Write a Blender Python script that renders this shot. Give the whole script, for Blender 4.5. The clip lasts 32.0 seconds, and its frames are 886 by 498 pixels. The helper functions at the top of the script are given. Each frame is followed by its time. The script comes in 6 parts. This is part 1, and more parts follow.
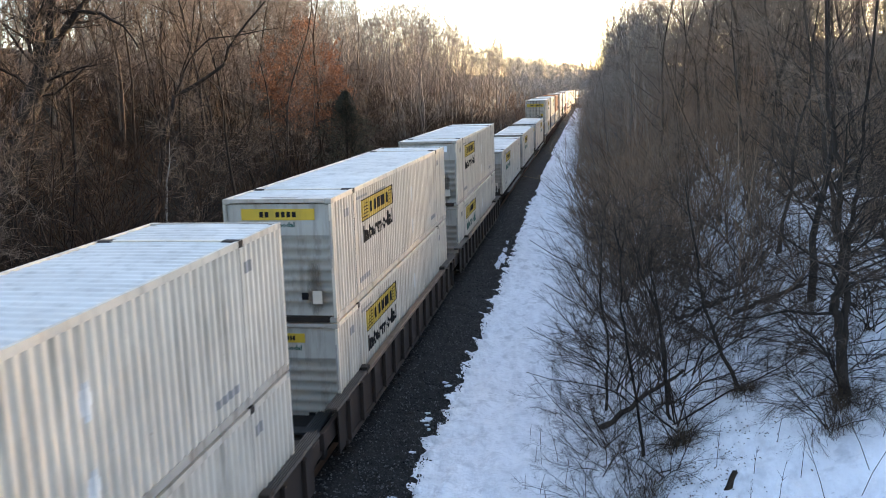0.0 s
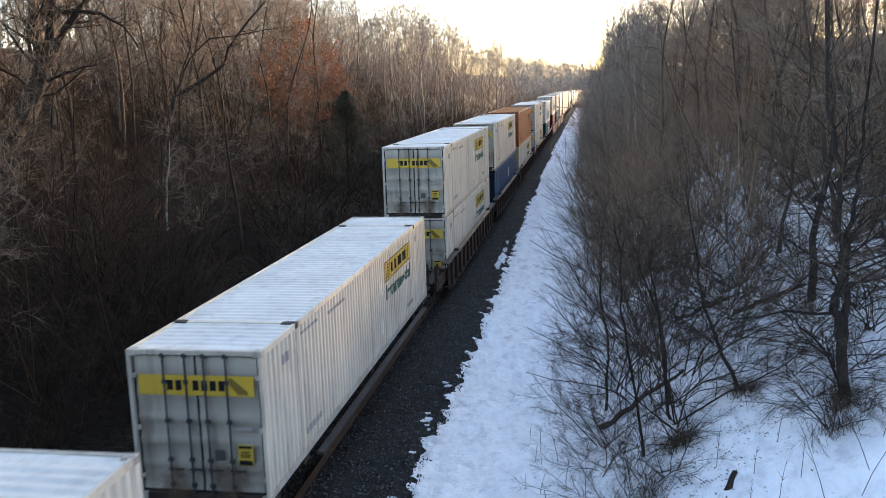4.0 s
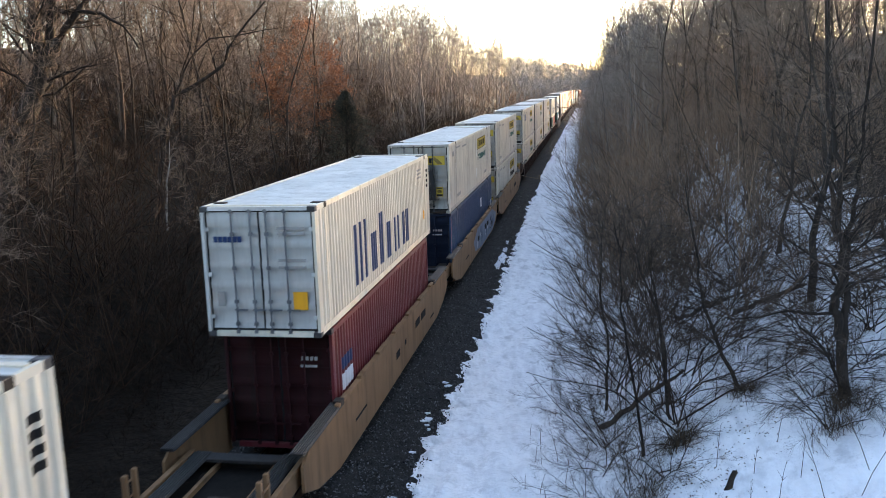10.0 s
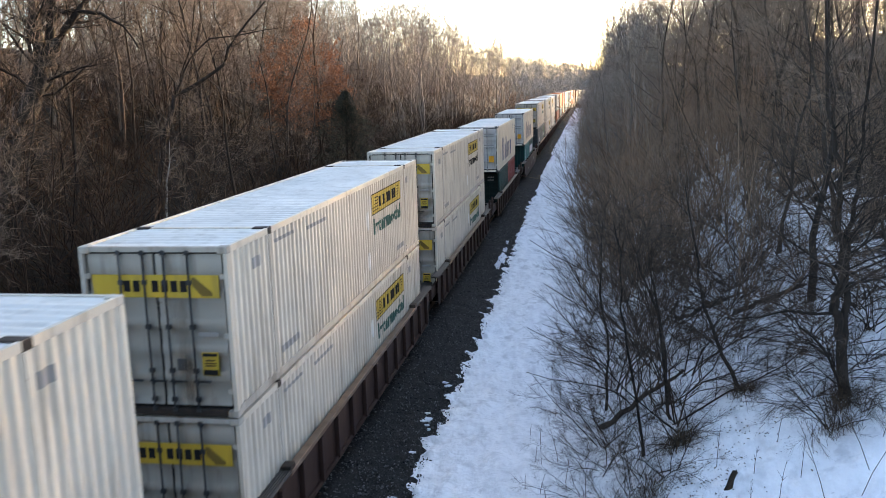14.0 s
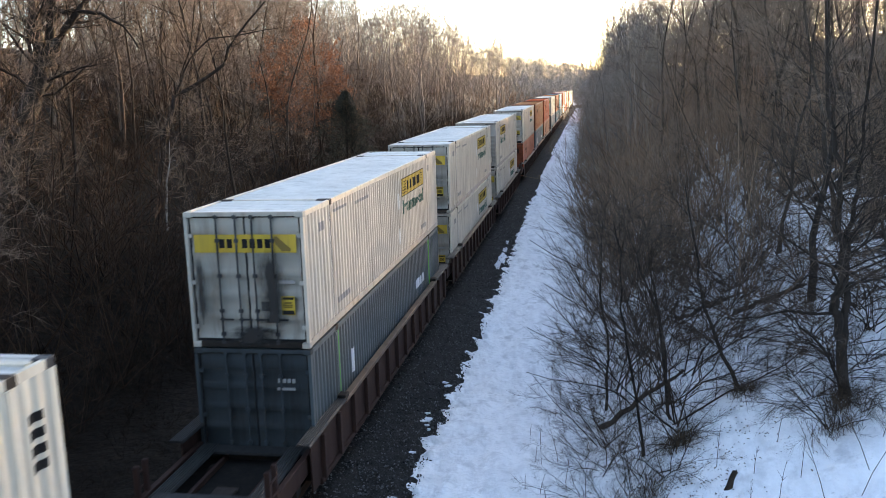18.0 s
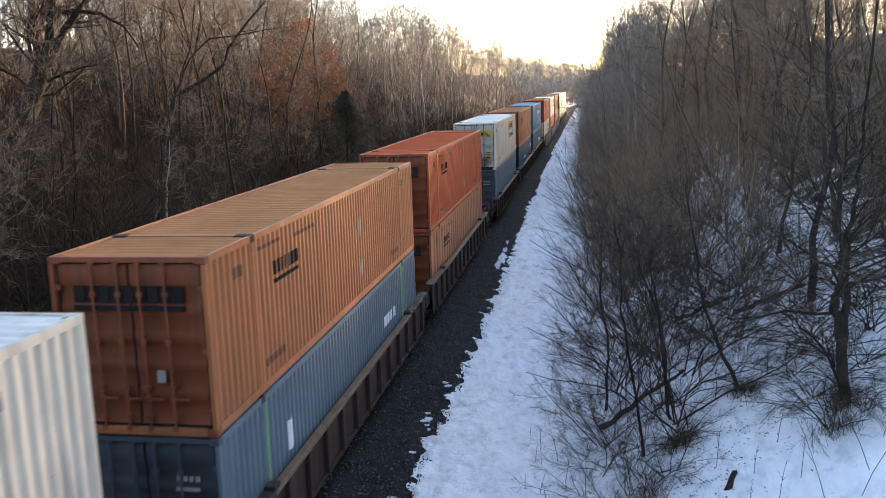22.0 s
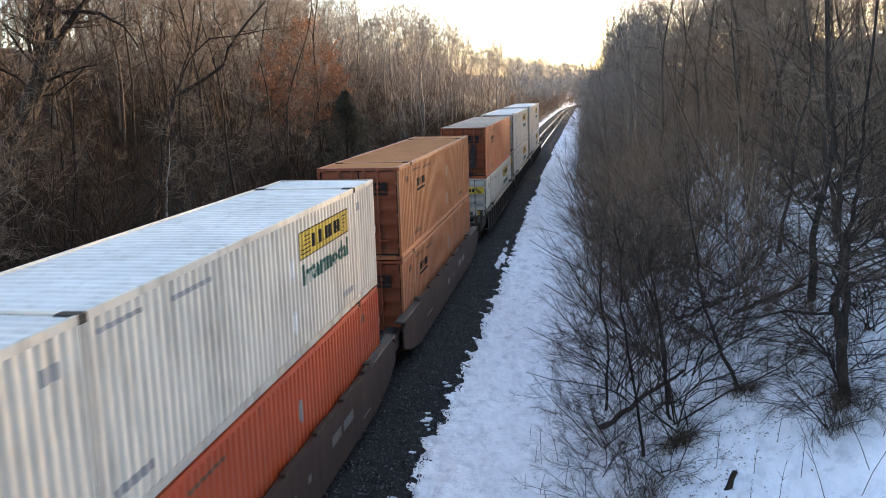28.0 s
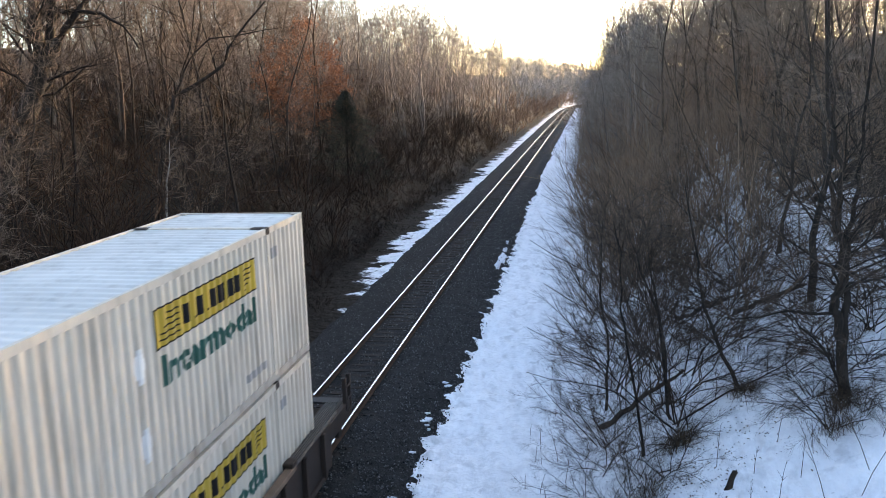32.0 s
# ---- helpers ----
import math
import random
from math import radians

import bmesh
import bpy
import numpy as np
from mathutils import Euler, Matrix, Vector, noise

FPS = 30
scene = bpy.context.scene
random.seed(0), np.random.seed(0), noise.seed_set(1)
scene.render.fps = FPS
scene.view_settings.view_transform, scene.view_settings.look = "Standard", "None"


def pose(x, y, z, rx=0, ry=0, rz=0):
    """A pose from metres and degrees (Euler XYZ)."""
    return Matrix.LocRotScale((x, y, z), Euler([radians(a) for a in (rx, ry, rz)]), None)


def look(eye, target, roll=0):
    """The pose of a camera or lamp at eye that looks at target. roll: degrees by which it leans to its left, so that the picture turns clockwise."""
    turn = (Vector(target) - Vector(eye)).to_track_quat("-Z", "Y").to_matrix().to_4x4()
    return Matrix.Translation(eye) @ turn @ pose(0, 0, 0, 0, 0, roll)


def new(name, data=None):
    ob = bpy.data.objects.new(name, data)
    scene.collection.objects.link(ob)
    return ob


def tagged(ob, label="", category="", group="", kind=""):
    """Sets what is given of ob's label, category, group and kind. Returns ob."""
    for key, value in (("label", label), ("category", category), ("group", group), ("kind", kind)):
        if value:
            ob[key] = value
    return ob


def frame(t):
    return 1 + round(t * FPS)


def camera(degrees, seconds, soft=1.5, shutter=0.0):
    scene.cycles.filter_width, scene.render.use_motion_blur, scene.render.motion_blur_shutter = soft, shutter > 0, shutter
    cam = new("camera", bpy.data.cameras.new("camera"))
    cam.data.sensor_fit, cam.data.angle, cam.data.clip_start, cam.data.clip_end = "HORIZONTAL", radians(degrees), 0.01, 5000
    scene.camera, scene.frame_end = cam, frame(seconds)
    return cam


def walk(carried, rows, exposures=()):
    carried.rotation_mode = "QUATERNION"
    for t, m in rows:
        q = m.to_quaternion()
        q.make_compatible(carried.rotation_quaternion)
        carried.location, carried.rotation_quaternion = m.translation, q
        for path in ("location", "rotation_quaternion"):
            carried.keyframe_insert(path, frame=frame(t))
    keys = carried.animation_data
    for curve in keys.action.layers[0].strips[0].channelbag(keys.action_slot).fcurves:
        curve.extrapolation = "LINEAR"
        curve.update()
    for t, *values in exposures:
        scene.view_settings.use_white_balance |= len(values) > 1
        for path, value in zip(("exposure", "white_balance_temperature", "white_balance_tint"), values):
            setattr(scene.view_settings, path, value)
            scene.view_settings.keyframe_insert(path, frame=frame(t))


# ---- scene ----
# ---------------------------------------------------------------- camera
EYE = Vector((7.025, 0.0, 8.632))
RIGHT = Vector((0.98690, 0.15861, -0.02946))
UP = Vector((-0.00031, 0.18449, 0.98283))
BACK = RIGHT.cross(UP)
stand = Matrix((
    (RIGHT.x, UP.x, BACK.x, EYE.x),
    (RIGHT.y, UP.y, BACK.y, EYE.y),
    (RIGHT.z, UP.z, BACK.z, EYE.z),
    (0, 0, 0, 1)))
cam = camera(52.97, 32.0, soft=0.85, shutter=0.12)
walk(cam, [(0, stand), (32, stand)], exposures=[(0, 2.86, 8150, 15), (32, 2.86, 8150, 15)])

# ---------------------------------------------------------------- sky and sun
SUN_AZ, SUN_EL = radians(27), radians(9.3)
world = bpy.data.worlds.new("winter_sky")
scene.world = world
world.use_nodes = True
wn = world.node_tree.nodes
sky = wn.new("ShaderNodeTexSky")
sky.sky_type = "NISHITA"
sky.sun_disc = False
sky.sun_elevation = SUN_EL
sky.sun_rotation = SUN_AZ
sky.air_density, sky.dust_density, sky.ozone_density = 0.75, 0.7, 2.0
wn["Background"].inputs["Strength"].default_value = 0.15
world.node_tree.links.new(sky.outputs[0], wn["Background"].inputs["Color"])
sun_way = Vector((math.sin(SUN_AZ) * math.cos(SUN_EL), math.cos(SUN_AZ) * math.cos(SUN_EL), math.sin(SUN_EL)))
lamp = bpy.data.lights.new("sun", "SUN")
lamp.energy, lamp.angle, lamp.color = 5.0, radians(4.0), (1.0, 0.80, 0.56)
sun = new("sun", lamp)
sun.matrix_world = look(sun_way * 300, (0, 0, 0))


# ---------------------------------------------------------------- materials
def graph(name):
    m = bpy.data.materials.new(name)
    m.use_nodes = True
    return m, m.node_tree.nodes, m.node_tree.links, m.node_tree.nodes["Principled BSDF"]


def noise_node(n, l, where, scale, detail=4.0, rough=0.6, stretch=None):
    tex = n.new("ShaderNodeTexNoise")
    tex.inputs["Scale"].default_value, tex.inputs["Detail"].default_value = scale, detail
    tex.inputs["Roughness"].default_value = rough
    if stretch:
        mp = n.new("ShaderNodeMapping")
        mp.inputs["Scale"].default_value = stretch
        l.new(where, mp.inputs["Vector"])
        where = mp.outputs["Vector"]
    l.new(where, tex.inputs["Vector"])
    return tex.outputs["Fac"]


def ramp_node(n, l, fac, stops):
    r = n.new("ShaderNodeValToRGB")
    while len(r.color_ramp.elements) < len(stops):
        r.color_ramp.elements.new(0.5)
    for e, (at, c) in zip(r.color_ramp.elements, stops):
        e.position, e.color = at, (*c, 1)
    l.new(fac, r.inputs["Fac"])
    return r.outputs["Color"]


def mix_node(n, l, fac, a, b, mode="MIX"):
    m = n.new("ShaderNodeMix")
    m.data_type, m.blend_type = "RGBA", mode
    for sock, v in ((m.inputs[0], fac), (m.inputs[6], a), (m.inputs[7], b)):
        if isinstance(v, (int, float)):
            sock.default_value = v
        elif isinstance(v, tuple):
            sock.default_value = (*v, 1)
        else:
            l.new(v, sock)
    return m.outputs[2]


def bump_node(n, l, height, bsdf, strength, distance):
    b = n.new("ShaderNodeBump")
    b.inputs["Strength"].default_value, b.inputs["Distance"].default_value = strength, distance
    l.new(height, b.inputs["Height"])
    l.new(b.outputs["Normal"], bsdf.inputs["Normal"])


def own_space(n, l):
    """Object coordinates shifted by a random step for each object, so that alike pieces wear differently."""
    tc, oi = n.new("ShaderNodeTexCoord"), n.new("ShaderNodeObjectInfo")
    add = n.new("ShaderNodeVectorMath")
    mul = n.new("ShaderNodeMath")
    mul.operation = "MULTIPLY"
    mul.inputs[1].default_value = 80.0
    l.new(oi.outputs["Random"], mul.inputs[0])
    l.new(tc.outputs["Object"], add.inputs[0])
    l.new(mul.outputs[0], add.inputs[1])
    return add.outputs[0], oi.outputs["Random"]


def paint(name, rgb, dirt=0.5, rough=0.45, grime=(0.10, 0.075, 0.05), gloss=0.25):
    """Weathered vehicle paint: faded patches, vertical dirt streaks and a few rust specks."""
    m, n, l, b = graph(name)
    at, rnd = own_space(n, l)
    fade = noise_node(n, l, at, 0.7, 5)
    streak = noise_node(n, l, at, 3.2, 5, 0.65, (1.0, 1.0, 0.12))
    speck = noise_node(n, l, at, 14.0, 3)
    pale = tuple(min(1, c * 1.04 + 0.006) for c in rgb)
    col = mix_node(n, l, ramp_node(n, l, fade, [(0.32, (0, 0, 0)), (0.68, (1, 1, 1))]), tuple(c * 0.84 for c in rgb), pale)
    mask = ramp_node(n, l, streak, [(0.50, (0, 0, 0)), (0.82, (dirt, dirt, dirt))])
    col = mix_node(n, l, mask, col, grime)
    rust = ramp_node(n, l, speck, [(0.70, (0, 0, 0)), (0.78, (dirt * 0.8,) * 3)])
    col = mix_node(n, l, rust, col, (0.16, 0.06, 0.025))
    l.new(col, b.inputs["Base Color"])
    rr = n.new("ShaderNodeMapRange")
    rr.inputs["To Min"].default_value, rr.inputs["To Max"].default_value = rough - 0.1, rough + 0.2
    l.new(streak, rr.inputs["Value"])
    l.new(rr.outputs[0], b.inputs["Roughness"])
    b.inputs["Specular IOR Level"].default_value = gloss
    bump_node(n, l, fade, b, 0.05, 0.01)
    return m


def rough_stuff(name, dark, light, scale, rough=0.9, bump=0.4, dist=0.02, metal=0.0, stretch=None):
    """Two-tone grainy matter: stone, bark, rusty steel."""
    m, n, l, b = graph(name)
    at, rnd = own_space(n, l)
    big = noise_node(n, l, at, scale * 0.18, 3)
    fine = noise_node(n, l, at, scale, 6, 0.65, stretch)
    c = ramp_node(n, l, fine, [(0.3, dark), (0.7, light)])
    c = mix_node(n, l, big, c, tuple(x * 0.7 for x in dark), "MIX")
    shade = n.new("ShaderNodeHueSaturation")
    vr = n.new("ShaderNodeMapRange")
    vr.inputs["To Min"].default_value, vr.inputs["To Max"].default_value = 0.75, 1.3
    l.new(rnd, vr.inputs["Value"])
    l.new(vr.outputs[0], shade.inputs["Value"])
    l.new(c, shade.inputs["Color"])
    l.new(shade.outputs[0], b.inputs["Base Color"])
    b.inputs["Roughness"].default_value, b.inputs["Metallic"].default_value = rough, metal
    b.inputs["Specular IOR Level"].default_value = 0.4 if metal else 0.15
    bump_node(n, l, fine, b, bump, dist)
    return m


def island_stuff(name, a, c, rough=0.9):
    """Matter in many loose pieces, each of its own tone."""
    m, n, l, b = graph(name)
    g = n.new("ShaderNodeNewGeometry")
    col = ramp_node(n, l, g.outputs["Random Per Island"], [(0.0, a), (1.0, c)])
    l.new(col, b.inputs["Base Color"])
    b.inputs["Roughness"].default_value = rough
    b.inputs["Specular IOR Level"].default_value = 0.15
    return m


PAINTS = {
    "white": paint("white_paint", (0.605, 0.525, 0.415), 0.65),
    "cream": paint("cream_white_paint", (0.66, 0.585, 0.455), 0.5),
    "orange": paint("orange_paint", (0.40, 0.082, 0.024), 0.75),
    "tan": paint("faded_orange_paint", (0.37, 0.120, 0.044), 0.7),
    "red": paint("red_orange_paint", (0.44, 0.060, 0.016), 0.5),
    "blue": paint("deep_blue_paint", (0.006, 0.050, 0.112), 0.45),
    "navy": paint("navy_paint", (0.004, 0.038, 0.088), 0.45),
    "bright": paint("bright_blue_paint", (0.002, 0.150, 0.230), 0.40),
    "petrol": paint("petrol_blue_paint", (0.006, 0.075, 0.115), 0.40),
    "slate": paint("slate_grey_paint", (0.10, 0.145, 0.17), 0.45),
    "graphite": paint("graphite_grey_paint", (0.068, 0.088, 0.092), 0.5),
    "teal": paint("teal_paint", (0.008, 0.145, 0.138), 0.45),
    "green": paint("dark_green_paint", (0.012, 0.058, 0.048), 0.45),
    "maroon": paint("maroon_paint", (0.135, 0.016, 0.020), 0.50),
    "brick": paint("brick_red_paint", (0.30, 0.06, 0.045), 0.50),
}
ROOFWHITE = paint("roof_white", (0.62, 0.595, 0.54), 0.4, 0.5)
# End-wall coats: grime, with the shade of the ends put into darker colours.
GRIMYSHADEWHITE = paint("grimy_shaded_white_paint", (0.40, 0.36, 0.30), 0.9, 0.6, (0.10, 0.072, 0.048))
SHADEDWHITE = paint("shaded_white_paint", (0.49, 0.44, 0.365), 0.8, 0.55, (0.11, 0.08, 0.052))
GRIMYSHADESLATE = paint("grimy_shaded_slate_paint", (0.052, 0.066, 0.08), 0.7)
GRIMYSHADERED = paint("grimy_shaded_orange_paint", (0.225, 0.055, 0.022), 0.9, 0.55, (0.05, 0.03, 0.02))
ENDS = {"slate": GRIMYSHADESLATE, "tan": GRIMYSHADERED, "orange": GRIMYSHADERED, "red": GRIMYSHADERED, "white": GRIMYSHADEWHITE, "cream": paint("grey_white_paint", (0.53, 0.505, 0.46), 0.5),
        **{k: paint("grimy_shaded_" + k + "_paint", tuple(0.22 * c + 0.003 for c in rgb), 0.9, 0.65, (0.018, 0.014, 0.011), 0.12)
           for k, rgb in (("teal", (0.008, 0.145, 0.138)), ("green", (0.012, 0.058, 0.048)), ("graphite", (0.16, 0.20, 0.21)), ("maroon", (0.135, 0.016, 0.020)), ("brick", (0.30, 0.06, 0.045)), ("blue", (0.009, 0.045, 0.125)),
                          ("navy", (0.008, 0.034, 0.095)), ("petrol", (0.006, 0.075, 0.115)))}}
DUSTY = {k: paint("dusty_" + k + "_roof", rgb, 0.55, 0.85, (0.16, 0.12, 0.085), 0.06)
         for k, rgb in (("tan", (0.40, 0.16, 0.062)), ("orange", (0.40, 0.13, 0.05)), ("red", (0.46, 0.075, 0.02)))}
YELLOW = paint("sign_yellow", (0.52, 0.335, 0.04), 0.55)
BLACKISH = paint("sign_black", (0.014, 0.013, 0.013), 0.25, 0.75, (0.05, 0.038, 0.028), 0.05)
GREENTXT = paint("letter_green", (0.012, 0.085, 0.062), 0.3)
BLUETXT = paint("letter_blue", (0.008, 0.035, 0.105), 0.25)
GREYTXT = paint("letter_grey", (0.29, 0.27, 0.245), 0.2)
WHITETXT = paint("letter_white", (0.75, 0.75, 0.75), 0.3)
LIME = paint("stripe_green", (0.10, 0.50, 0.06), 0.2)
AMBER = paint("label_amber", (0.80, 0.34, 0.02), 0.3)
ROD = rough_stuff("grey_rod_steel", (0.035, 0.035, 0.036), (0.10, 0.10, 0.10), 8, 0.5, 0.2, 0.01, 0.4)
LIGHTROD = rough_stuff("pale_rod_steel", (0.14, 0.14, 0.145), (0.28, 0.28, 0.285), 8, 0.5, 0.2, 0.01, 0.3)
RUBBER = rough_stuff("black_seal", (0.012, 0.012, 0.013), (0.03, 0.03, 0.03), 10, 0.8, 0.1)
TARP = rough_stuff("grey_roof_sheet", (0.20, 0.162, 0.122), (0.47, 0.395, 0.315), 2.4, 0.7, 0.3)


def stain(name, rgb, strength):
    """A ragged stain that thins out towards its rim; the patch is 1 m high and 0.5 m wide."""
    m, n, l, b = graph(name)
    tc = n.new("ShaderNodeTexCoord")
    at, rnd = own_space(n, l)
    sep = n.new("ShaderNodeSeparateXYZ")
    l.new(tc.outputs["Object"], sep.inputs[0])
    rag = noise_node(n, l, at, 7.0, 5, 0.7, (1.6, 1.0, 0.45))
    side = n.new("ShaderNodeMath")
    side.operation = "ABSOLUTE"
    l.new(sep.outputs["X"], side.inputs[0])
    rim = n.new("ShaderNodeMapRange")
    rim.inputs["From Min"].default_value, rim.inputs["From Max"].default_value = 0.02, 0.25
    rim.inputs["To Min"].default_value, rim.inputs["To Max"].default_value = 0.42, -0.5
    l.new(side.outputs[0], rim.inputs["Value"])
    mid = n.new("ShaderNodeMath")
    mid.operation = "SUBTRACT"
    mid.inputs[1].default_value = 0.45
    l.new(sep.outputs["Z"], mid.inputs[0])
    high = n.new("ShaderNodeMath")
    high.operation = "ABSOLUTE"
    l.new(mid.outputs[0], high.inputs[0])
    ends = n.new("ShaderNodeMapRange")
    ends.inputs["From Min"].default_value, ends.inputs["From Max"].default_value = 0.25, 0.52
    ends.inputs["To Min"].default_value, ends.inputs["To Max"].default_value = 0.0, -0.6
    l.new(high.outputs[0], ends.inputs["Value"])
    total = rag
    for s_ in (rim.outputs[0], ends.outputs[0]):
        add = n.new("ShaderNodeMath")
        l.new(total, add.inputs[0])
        l.new(s_, add.inputs[1])
        total = add.outputs[0]
    out = n.new("ShaderNodeMapRange")
    out.inputs["From Min"].default_value, out.inputs["From Max"].default_value = 0.42, 0.85
    out.inputs["To Max"].default_value = strength
    l.new(total, out.inputs["Value"])
    l.new(out.outputs[0], b.inputs["Alpha"])
    b.inputs["Base Color"].default_value = (*rgb, 1)
    b.inputs["Roughness"].default_value = 0.95
    return m


GRIMY = stain("soot_stain", (0.022, 0.018, 0.015), 0.93)
RUSTY = stain("rust_stain", (0.12, 0.072, 0.042), 0.6)
CARS = {
    "brown": paint("boxcar_brown", (0.040, 0.019, 0.014), 0.6, 0.65, (0.03, 0.022, 0.016), 0.12),
    "black": paint("car_black", (0.036, 0.025, 0.020), 0.7, 0.65, (0.075, 0.05, 0.034), 0.12),
    "dark": paint("dark_red_brown", (0.048, 0.027, 0.020), 0.6, 0.65, (0.03, 0.022, 0.016), 0.12),
    "mustard": paint("mustard_car", (0.24, 0.128, 0.064), 0.8, 0.65, (0.07, 0.05, 0.036), 0.12),
}
CONCRETE = rough_stuff("weathered_concrete", (0.20, 0.19, 0.175), (0.36, 0.345, 0.32), 3.0, 0.9, 0.3)
GRATE = rough_stuff("walkway_steel", (0.018, 0.018, 0.017), (0.060, 0.058, 0.055), 9, 0.7, 0.3, 0.01, 0.2)
# Black grime and the deep shade of the car ends, both in this colour.
SHADEDSOOT = rough_stuff("shaded_sooty_deck_steel", (0.008, 0.007, 0.006), (0.032, 0.025, 0.020), 6, 0.9, 0.4)
TRUCKMAT = rough_stuff("rusty_truck_steel", (0.025, 0.020, 0.017), (0.075, 0.055, 0.042), 7, 0.8, 0.4)
RAILTOP = rough_stuff("polished_rail_head", (0.62, 0.60, 0.57), (0.78, 0.76, 0.72), 3, 0.16, 0.05, 0.002, 1.0)
RAILWEB = rough_stuff("rusty_rail", (0.045, 0.025, 0.016), (0.10, 0.055, 0.035), 9, 0.85, 0.4)
TIE = rough_stuff("creosoted_tie", (0.022, 0.017, 0.014), (0.065, 0.050, 0.040), 6, 0.9, 0.6, 0.02, 0, (0.3, 3, 3))
STONE = island_stuff("ballast_stone", (0.008, 0.008, 0.008), (0.17, 0.168, 0.168), 0.85)
BALLAST = rough_stuff("ballast_bed", (0.006, 0.006, 0.006), (0.070, 0.067, 0.064), 22, 0.95, 1.0, 0.05)
BARK = rough_stuff("grey_brown_bark", (0.026, 0.020, 0.016), (0.125, 0.094, 0.071), 7, 0.95, 0.8, 0.03, 0, (1, 1, 0.25))
DARKBARK = rough_stuff("dark_brown_bark", (0.016, 0.013, 0.011), (0.075, 0.057, 0.045), 7, 0.95, 0.8, 0.03, 0, (1, 1, 0.25))
TWIG = rough_stuff("brown_twigs", (0.13, 0.092, 0.068), (0.37, 0.27, 0.20), 3, 0.9, 0.1)
# Dark bank's thicket: shade inside the brush is put into these tones.
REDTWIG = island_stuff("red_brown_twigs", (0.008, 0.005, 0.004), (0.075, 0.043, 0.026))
PALEBARK = rough_stuff("pale_birch_bark", (0.40, 0.36, 0.32), (0.62, 0.58, 0.53), 5, 0.8, 0.3)
LEAF = island_stuff("dry_oak_leaves", (0.17, 0.072, 0.036), (0.42, 0.185, 0.092), 0.8)
NEEDLE = island_stuff("dark_cedar_sprays", (0.024, 0.026, 0.018), (0.080, 0.076, 0.054), 0.8)
DARKTWIG = island_stuff("dark_twigs", (0.013, 0.009, 0.008), (0.085, 0.056, 0.041))
# Glare over the brush is put into this paler colour.
GREYBRUSH = island_stuff("grey_brush", (0.070, 0.046, 0.032), (0.32, 0.208, 0.138))
# Far woods: distance haze is put into this paler, greyer colour.
FARTWIG = rough_stuff("hazy_grey_twigs", (0.17, 0.160, 0.150), (0.37, 0.350, 0.33), 3, 0.9, 0.1)
GREYTWIG = island_stuff("grey_twigs", (0.085, 0.070, 0.057), (0.35, 0.285, 0.235))
MIDTWIG = island_stuff("dark_brown_twigs", (0.025, 0.018, 0.014), (0.13, 0.092, 0.068))
# Brambles: shade at the bank's foot is put into these near-black tones.
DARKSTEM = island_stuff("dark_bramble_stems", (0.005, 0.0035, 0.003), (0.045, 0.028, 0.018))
STRAW = island_stuff("dry_straw", (0.04, 0.028, 0.018), (0.15, 0.10, 0.06), 0.9)


